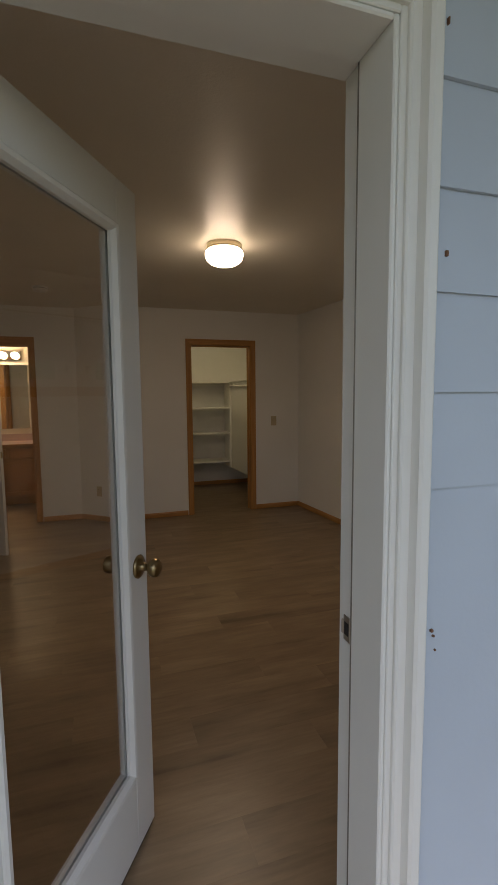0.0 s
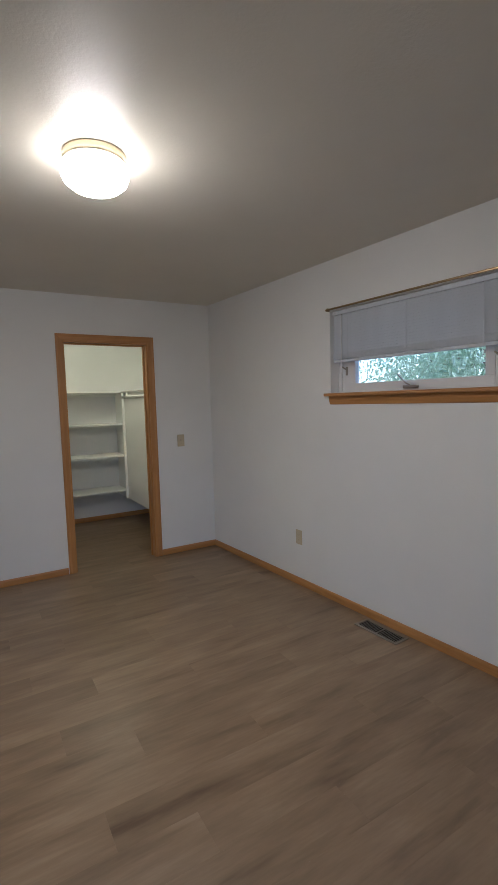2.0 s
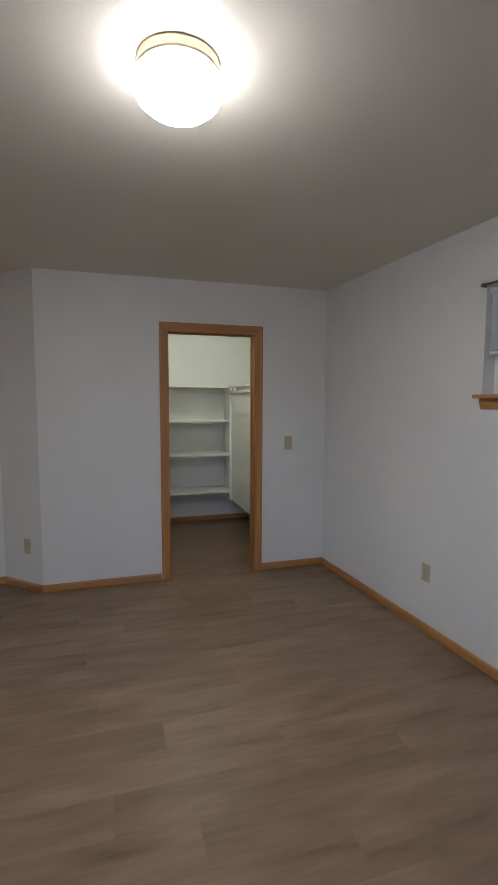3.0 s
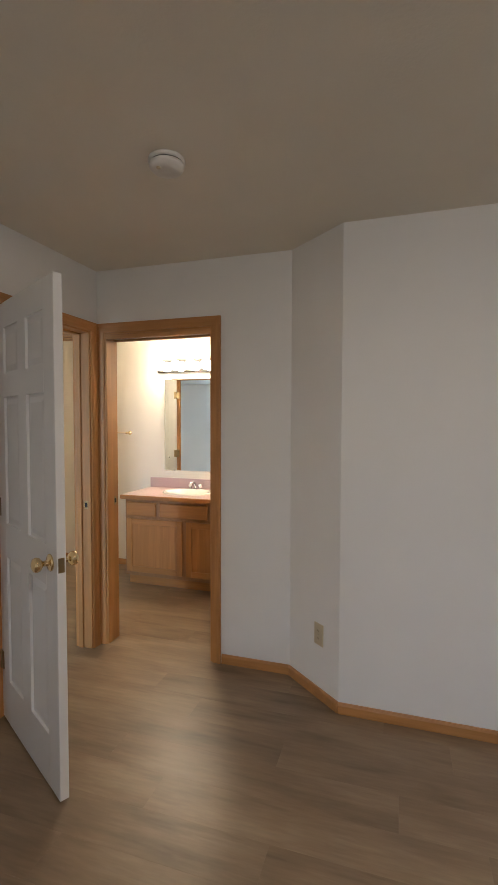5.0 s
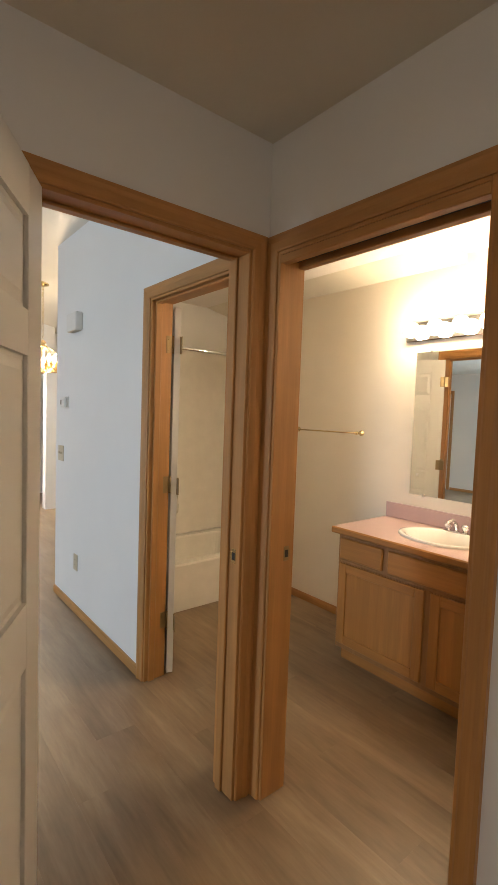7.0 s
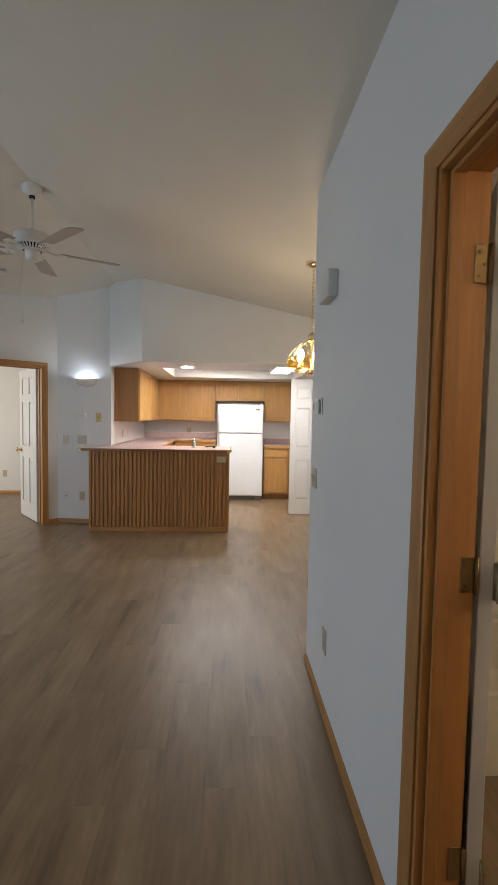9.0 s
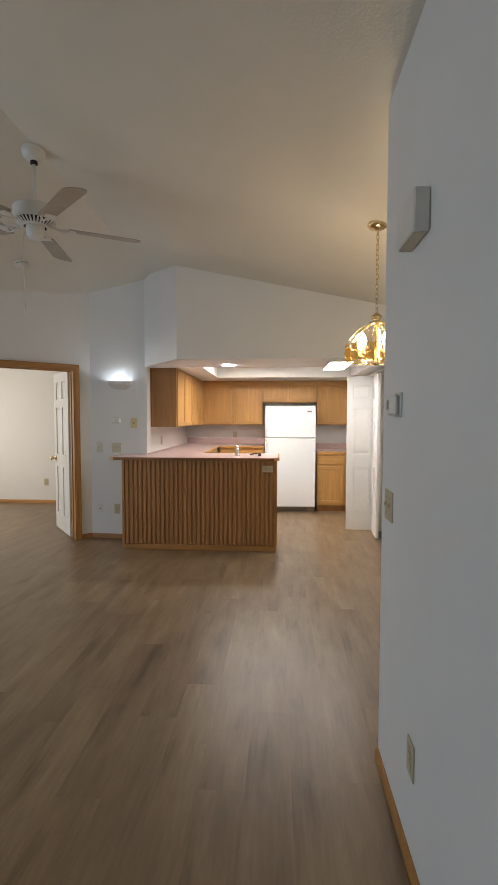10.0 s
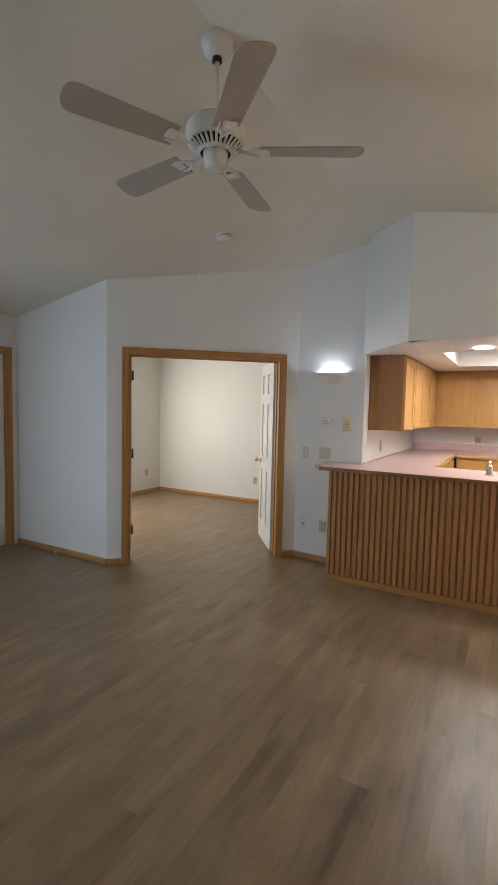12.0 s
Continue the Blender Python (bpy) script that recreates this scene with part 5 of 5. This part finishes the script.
# ---- living room ----
def ceiling_fan():
    D = 0.10
    root = thing("ceiling_fan", "white five-blade ceiling fan with a pull chain", "ceiling fan", pose(-7.305, -1.638, 3.08))
    part("canopy", lathe([(0, 0.02), (0.068, 0.02), (0.068, -0.022), (0.062, -0.045), (0.045, -0.062), (0.018, -0.072), (0, -0.075)], 28), M_WPLASTIC, root)
    part("collar", lathe([(0, -0.070), (0.020, -0.070), (0.022, -0.088), (0.012, -0.092), (0, -0.092)], 14), M_DARK, root)
    part("downrod", lathe([(0, -0.09), (0.0105, -0.09), (0.0105, -0.235 - D), (0, -0.235 - D)], 12), M_WPLASTIC, root)
    part("motor_housing", lathe([(0, -0.225 - D), (0.05, -0.228 - D), (0.115, -0.245 - D), (0.127, -0.262 - D), (0.127, -0.315 - D), (0.118, -0.33 - D), (0, -0.33 - D)], 36), M_WPLASTIC, root)
    part("vent_band", lathe([(0, -0.329 - D), (0.112, -0.329 - D), (0.075, -0.358 - D), (0, -0.358 - D)], 36), M_DARK, root)
    for i in range(30):
        an = radians(12 * i)
        bm = bmesh.new()
        tube(bm, [(0.070 * math.cos(an), 0.070 * math.sin(an), -0.362 - D), (0.117 * math.cos(an), 0.117 * math.sin(an), -0.327 - D)], 0.0058, 6)
        part("vent_rib", bm, M_WPLASTIC, root)
    part("vent_rim", lathe([(0.066, -0.356 - D), (0.080, -0.352 - D), (0.080, -0.362 - D), (0.066, -0.366 - D)], 30), M_WPLASTIC, root)
    part("switch_housing", lathe([(0, -0.35 - D), (0.052, -0.35 - D), (0.054, -0.36 - D), (0.050, -0.41 - D), (0.042, -0.43 - D), (0, -0.432 - D)], 24), M_WPLASTIC, root)
    bm = bmesh.new()
    tube(bm, [(0.02, -0.048, -0.395 - D), (0.03, -0.06, -0.42 - D), (0.03, -0.06, -0.60 - D), (0.034, -0.055, -0.86 - D)], 0.0024, 6)
    part("pull_chain", bm, M_WPLASTIC, root)
    part("pull_knob", lathe([(0, -0.86 - D), (0.005, -0.862 - D), (0.006, -0.885 - D), (0, -0.89 - D)], 8), M_WPLASTIC, root, m=pose(0.03, -0.06, 0))
    for i in range(5):
        a = 46 + 72 * i
        blade_m = pose(0, 0, -0.352 - D, 0, 0, a)
        bm = bmesh.new()
        outline = []
        for k in range(9):
            t = k / 8
            outline.append((0.19 + 0.40 * t, -(0.055 + 0.014 * t)))
        for k in range(7):
            an = radians(-70 + 140 * k / 6)
            outline.append((0.60 + 0.035 * math.cos(an), 0.062 * math.sin(an) / math.sin(radians(70))))
        for k in range(9):
            t = 1 - k / 8
            outline.append((0.19 + 0.40 * t, 0.055 + 0.014 * t))
        lo = [bm.verts.new((x, y, -0.003)) for x, y in outline]
        hi = [bm.verts.new((x, y, 0.003)) for x, y in outline]
        bm.faces.new(lo[::-1]), bm.faces.new(hi)
        for k in range(len(lo)):
            bm.faces.new((lo[k], lo[(k + 1) % len(lo)], hi[(k + 1) % len(lo)], hi[k]))
        bmesh.ops.recalc_face_normals(bm, faces=bm.faces)
        part("blade", bm, M_BLADE, root, m=blade_m @ pose(0, 0, 0, 12))
        bm = bmesh.new()
        tube(bm, [(0.085, 0, 0.01), (0.13, 0.0, -0.006), (0.18, -0.03, -0.008), (0.225, -0.03, -0.006)], 0.006, 6)
        tube(bm, [(0.13, 0.0, -0.006), (0.18, 0.03, -0.005), (0.225, 0.03, 0.006)], 0.006, 6)
        box(bm, 0.19, 0.235, -0.04, 0.04, -0.007, -0.002, 0.002)
        part("blade_iron", bm, M_WPLASTIC, root, m=blade_m)


ceiling_fan()


def chandelier():
    cx, cy = -7.50, 0.463
    zc = RIDGE_Z - (cy - RIDGE_Y) * SR
    root = thing("chandelier", "brass chandelier hung on a chain with amber glass panels", "chandelier", pose(cx, cy, zc))
    part("canopy", lathe([(0, 0.012), (0.062, 0.010), (0.064, -0.004), (0.050, -0.020), (0.016, -0.03), (0, -0.032)], 24), M_BRASS, root)
    top, bot = -0.03, -0.545
    n = 17
    for i in range(n):
        z = top + (bot - top) * (i + 0.5) / n
        pts = [(0.009 * math.cos(2 * math.pi * k / 12), 0, z + 0.021 * math.sin(2 * math.pi * k / 12)) for k in range(13)]
        bm = bmesh.new()
        tube(bm, pts, 0.0024, 5)
        part("chain_link", bm, M_BRASS, root, m=pose(0.004 * math.sin(i * 0.9), 0, 0, 0, 0, 90 * (i % 2) + 20))
    part("cap", lathe([(0, bot + 0.005), (0.014, bot), (0.034, bot - 0.02), (0.030, bot - 0.035), (0.016, bot - 0.045), (0.045, bot - 0.055), (0.055, bot - 0.07), (0, bot - 0.07)], 24), M_BRASS, root)
    zt, zm, zb = bot - 0.07, bot - 0.205, bot - 0.30
    bell = ((0.050, zt), (0.098, zt - 0.022), (0.140, zt - 0.060), (0.172, zt - 0.100), (0.190, zm), (0.196, zm - 0.05), (0.180, zb))
    n = 8
    def pt(r, k, z):
        a = 2 * math.pi * k / n
        return Vector((r * math.cos(a), r * math.sin(a), z))
    for k in range(n):
        for name, rows, mat in (("glass_panel", bell[:5], M_BELLGLASS), ("amber_panel", bell[4:], M_AMBER)):
            bm = bmesh.new()
            skins = []
            for d in (0.0015, -0.0015):
                skins.append([[bm.verts.new(pt(rr + d, k + e, zz)) for e in (0.02, 0.5, 0.98)] for rr, zz in rows])
            for grid in skins:
                for ga, gb in zip(grid, grid[1:]):
                    for i in range(2):
                        f = bm.faces.new((ga[i], ga[i + 1], gb[i + 1], gb[i]))
                        f.smooth = name == "glass_panel"
            o, n2 = skins
            for i in range(len(rows) - 1):
                for e in (0, 2):
                    bm.faces.new((o[i][e], o[i + 1][e], n2[i + 1][e], n2[i][e]))
            for e in (0, 1):
                for i in (0, -1):
                    bm.faces.new((o[i][e], o[i][e + 1], n2[i][e + 1], n2[i][e]))
            bmesh.ops.recalc_face_normals(bm, faces=bm.faces)
            ob = part(name, bm, mat, root)
            ob.visible_shadow = False
        bm = bmesh.new()
        tube(bm, [pt(rr + 0.001, k, zz) for rr, zz in bell], 0.0022, 6)
        part("rib", bm, M_BRASS, root)
        for rr, zz in (bell[4], bell[6]):
            bm = bmesh.new()
            tube(bm, [pt(rr + 0.001, k + e, zz) for e in (0, 0.5, 1)], 0.0028, 6)
            part("rail", bm, M_BRASS, root)
    part("stem", lathe([(0, zt), (0.008, zt), (0.008, zb + 0.02), (0.022, zb), (0.02, zb - 0.02), (0, zb - 0.03)], 12), M_BRASS, root)
    for k in range(5):
        a = 2 * math.pi * k / 5 + 0.3
        c, s = math.cos(a), math.sin(a)
        bm = bmesh.new()
        tube(bm, [(0.01 * c, 0.01 * s, zb + 0.02), (0.06 * c, 0.06 * s, zb - 0.005), (0.105 * c, 0.105 * s, zb + 0.01), (0.11 * c, 0.11 * s, zb + 0.04)], 0.005, 6)
        part("arm", bm, M_BRASS, root)
        part("candle", lathe([(0, zb + 0.035), (0.02, zb + 0.035), (0.012, zb + 0.045), (0.011, zb + 0.085), (0, zb + 0.085)], 12, pose(0.11 * c, 0.11 * s, 0)), M_WPLASTIC, root)
        part("bulb", lathe([(0.008, zb + 0.084), (0.018, zb + 0.105), (0.019, zb + 0.125), (0.010, zb + 0.15), (0, zb + 0.165)], 12, pose(0.11 * c, 0.11 * s, 0)), M_FLAME, root, "lit candle bulb")


chandelier()


def sconce():
    root = thing("wall_sconce", "white half-bowl wall sconce throwing light upward", "wall light", on_wall(*SW, 0.33, 1.887))
    bm = bmesh.new()
    n = 14
    rings = []
    for r, z in ((0.150, 0.0), (0.142, -0.03), (0.115, -0.065), (0.07, -0.09), (0.02, -0.10)):
        rings.append([(r * math.cos(math.pi * i / n), r * 0.72 * math.sin(math.pi * i / n), z) for i in range(n + 1)])
    for r, z in ((0.012, -0.094), (0.066, -0.084), (0.108, -0.06), (0.134, -0.028), (0.143, 0.0)):
        rings.append([(r * math.cos(math.pi * i / n), r * 0.72 * math.sin(math.pi * i / n), z) for i in range(n + 1)])
    vs = [[bm.verts.new(p) for p in r] for r in rings]
    vs.append(vs[0])
    for a, b in zip(vs, vs[1:]):
        for i in range(n):
            f = bm.faces.new((a[i], a[i + 1], b[i + 1], b[i]))
            f.smooth = True
    bmesh.ops.recalc_face_normals(bm, faces=bm.faces)
    part("bowl", bm, M_WPLASTIC, root)
    part("back_plate", boxm(-0.05, 0.05, 0.0, 0.012, -0.09, -0.01, 0.003), M_WPLASTIC, root)
    bm = bmesh.new()
    bmesh.ops.create_uvsphere(bm, u_segments=14, v_segments=10, radius=0.028, matrix=pose(0, 0.055, -0.035))
    part("bulb", bm, M_SCONCELIT, root)


sconce()

# ---- living room glazing (daylight) and added den window ----
def plain_window(name, label, p0, p1, s0, s1, z0, z1, mid=True):
    m = on_wall(p0, p1, 0, 0)
    root = thing(name, label, "window", m, kind="structure")
    bm = bmesh.new()
    for a in ((s0, s1, z0, z0 + 0.06), (s0, s1, z1 - 0.06, z1), (s0, s0 + 0.06, z0 + 0.06, z1 - 0.06), (s1 - 0.06, s1, z0 + 0.06, z1 - 0.06)):
        box(bm, a[0], a[1], -0.12, -0.05, a[2], a[3], 0.003)
    if mid:
        c = (s0 + s1) / 2
        box(bm, c - 0.04, c + 0.04, -0.118, -0.052, z0 + 0.06, z1 - 0.06, 0.003)
    part("window_frame", bm, M_VINYL, root)
    p = part("pane", boxm(s0 + 0.06, s1 - 0.06, -0.088, -0.082, z0 + 0.06, z1 - 0.06), M_GLASS, root)
    p.visible_shadow = False


plain_window("window_2", "wide white sliding patio window in the living room", (-8.70, -5.12), (-4.07, -5.12), 2.58, 4.38, 0.10, 2.06)
plain_window("window_3", "unseen white den window added for the fill lamp", (-12.17, -6.10), (-8.83, -6.10), 1.3, 2.8, 0.8, 2.06)

stopper = thing("door_stop", "small white spring door stop on the baseboard", "door stop", on_wall((-8.715, -3.79), (-8.70, -5.12), 0.62, 0.035, 0.013))
part("spring", tube(bmesh.new(), [(0, 0, 0), (0, 0.07, 0)], 0.006, 8), M_STEEL, stopper)
part("tip", lathe([(0, 0), (0.011, 0), (0.011, 0.014), (0, 0.018)], 12), M_WPLASTIC, stopper, m=pose(0, 0.068, 0, -90))

# ---- outside ----
bm = bmesh.new()
bmesh.ops.create_grid(bm, x_segments=2, y_segments=2, size=400, matrix=pose(0, 0, -0.22))
structure("ground", bm, M_GRASS, "green lawn around the house", "ground")
structure("porch_slab", boxm(-5.0, 1.5, -7.5, -4.80, -0.30, -0.03, 0.01), M_CONC, "grey concrete porch slab outside the door", "pavement")
structure("threshold", boxm(-2.808, -1.98, -4.84, -4.63, -0.02, 0.012, 0.004), M_STEEL, "worn metal door threshold", "threshold")
structure("house_slab", boxm(-12.5, 0.4, -6.25, 2.75, -0.26, -0.03), M_CONC, "concrete house foundation", "foundation")
# eave out of view, its depth set to keep daylight off the bedroom floor
structure("eave", boxm(-5.0, 1.3, -6.30, -4.64, 2.50, 2.62), M_EXTWHITE, "unseen white eave added to cut daylight at the door", "eave")

SIDE = 0.1745
for k in range(16):
    z = -0.126 + k * SIDE
    prof = [(-4.802, z), (-4.819, z), (-4.811, z + SIDE), (-4.802, z + SIDE)]
    for x0, x1 in ((-1.932, 0.47), (-5.0, -2.856)):
        bm = ring_strip([[(x, yy, zz) for yy, zz in prof] for x in (x0, x1)])
        if k * SIDE < 2.5:
            structure("siding_board", bm, M_SIDING, "pale blue-grey painted lap siding board", "siding")
for x0, x1, z0, z1 in ((-2.853, -1.935, 2.13, 2.60),):
    structure("siding_board", boxm(x0, x1, -4.817, -4.802, z0, z1), M_SIDING, "pale blue-grey siding above the door", "siding")
chips = bmesh.new()
for x, z, w, h in ((-1.905, 1.684, 0.003, 0.005), (-1.916, 2.053, 0.0015, 0.006), (-1.911, 0.999, 0.003, 0.003), (-1.907, 0.988, 0.0025, 0.002), (-1.903, 0.960, 0.002, 0.002)):
    box(chips, x - w, x + w, -4.8205, -4.812, z - h, z + h, 0.001)
structure("paint_chips", chips, paint("bare_wood_chip", (0.22, 0.10, 0.05), 0.8, 0.3, 80, 0.3), "small brown paint chips on the siding", "paint chip")


def bush(name, label, m, r, hgt, count, seed):
    rnd = random.Random(seed)
    root = thing(name, label, "tree", m)
    bm = bmesh.new()
    lean = rnd.uniform(-0.2, 0.2)
    for k in range(5):
        a = rnd.uniform(0, 6.28)
        tube(bm, [(0, 0, 0), (lean * 0.4, 0.1, hgt * 0.3), (0.5 * r * math.cos(a), 0.5 * r * math.sin(a), hgt * rnd.uniform(0.55, 0.85))], 0.035, 6)
    part("trunk", bm, M_BARK, root)
    vs, fs = [], []
    for i in range(count):
        th, ph = rnd.uniform(0, 6.283), math.acos(rnd.uniform(-1, 1))
        rr = rnd.uniform(0.45, 1.0) ** 0.6 * (1 + 0.25 * math.sin(3 * th + seed) + 0.2 * math.sin(5 * ph))
        c = Vector((r * rr * math.sin(ph) * math.cos(th), r * rr * math.sin(ph) * math.sin(th), hgt * 0.58 + hgt * 0.45 * rr * math.cos(ph)))
        e = Euler((rnd.uniform(0, 3), rnd.uniform(0, 3), rnd.uniform(0, 6)))
        s = rnd.uniform(0.018, 0.042)
        b = len(vs)
        for p in ((-s, 0, 0), (0, -s * 0.45, 0.01), (s * 1.1, 0, 0), (0, s * 0.45, 0.01)):
            q = Vector(p)
            q.rotate(e)
            vs.append(c + q)
        fs.append((b, b + 1, b + 2, b + 3))
    me = bpy.data.meshes.new("crown")
    me.from_pydata(vs, [], fs)
    me.materials.append(M_LEAF)
    ob = new("crown", me)
    ob.parent = root
    ob["kind"] = "stuff"


for i, (x, y, r, h) in enumerate(((3.4, -1.2, 1.3, 3.4), (3.9, -3.2, 1.5, 3.9), (3.2, -5.2, 1.2, 3.2), (5.6, -2.2, 1.9, 5.0), (5.2, 0.6, 1.7, 4.4), (5.8, -4.6, 1.8, 4.6))):
    bush("garden_tree", "leafy green garden tree outside the bedroom window", pose(x, y, -0.22), r, h, 26000, i + 3)
fence = thing("fence", "pale weathered board fence outside the window", "fence", pose(2.1, -6, -0.22))
for k in range(60):
    part("board", boxm(-0.01, 0.01, k * 0.15, k * 0.15 + 0.143, 0.0, 1.72 + 0.01 * math.sin(k * 1.7), 0.003), M_CONC, fence)
for z in (0.4, 1.5):
    part("rail", boxm(0.011, 0.05, 0.0, 9.0, z, z + 0.08), M_CONC, fence)

# ---- floor ----
structure("floor", boxm(-12.34, 0.32, -6.1, 2.6, -0.032, -0.006), M_SUB, "greige wood-look vinyl plank floor", "floor")
FLOOR = bpy.data.objects["floor"]
PW, PL = 0.182, 1.22
cache = {}
rest_v, rest_f = [], []
prnd = random.Random(11)
row = 0
y = -6.1
while y < 2.55:
    x = -12.34 - (row * 0.43 % PL) - 0.07 * (row % 3)
    while x < 0.3:
        a, b = max(x, -12.34), min(x + PL, 0.32)
        length = round(b - a, 3)
        if length > 0.03:
            c = 0.0003
            v = [(sx * (length / 2 - d), sy * (PW / 2 - d), z) for z, d in ((-0.006, 0.0), (-0.0003, 0.0), (0.0, c)) for sx, sy in ((-1, -1), (1, -1), (1, 1), (-1, 1))]
            f = [(8, 9, 10, 11)] + [(k * 4 + i, k * 4 + (i + 1) % 4, (k + 1) * 4 + (i + 1) % 4, (k + 1) * 4 + i) for k in (0, 1) for i in range(4)]
            mx, my = (a + b) / 2, y + PW / 2
            if -8.9 < mx and -4.75 < my < 0.40 and not (-8.9 < mx < -4.0 and my < -2.9):
                if length not in cache:
                    me = bpy.data.meshes.new("plank")
                    me.from_pydata(v, [], f)
                    me.materials.append(M_PLANK)
                    cache[length] = me
                ob = new("plank", cache[length])
                ob.parent = FLOOR
                ob.location = (mx, my, 0)
            else:
                base = len(rest_v)
                rest_v += [(px + mx, py + my, pz) for px, py, pz in v]
                rest_f += [tuple(i + base for i in q) for q in f]
        x += PL
    y += PW
    row += 1
me = bpy.data.meshes.new("far_planks")
me.from_pydata(rest_v, [], rest_f)
me.materials.append(M_PLANK)
ob = new("far_planks", me)
ob.parent = FLOOR
ob["kind"] = "stuff"
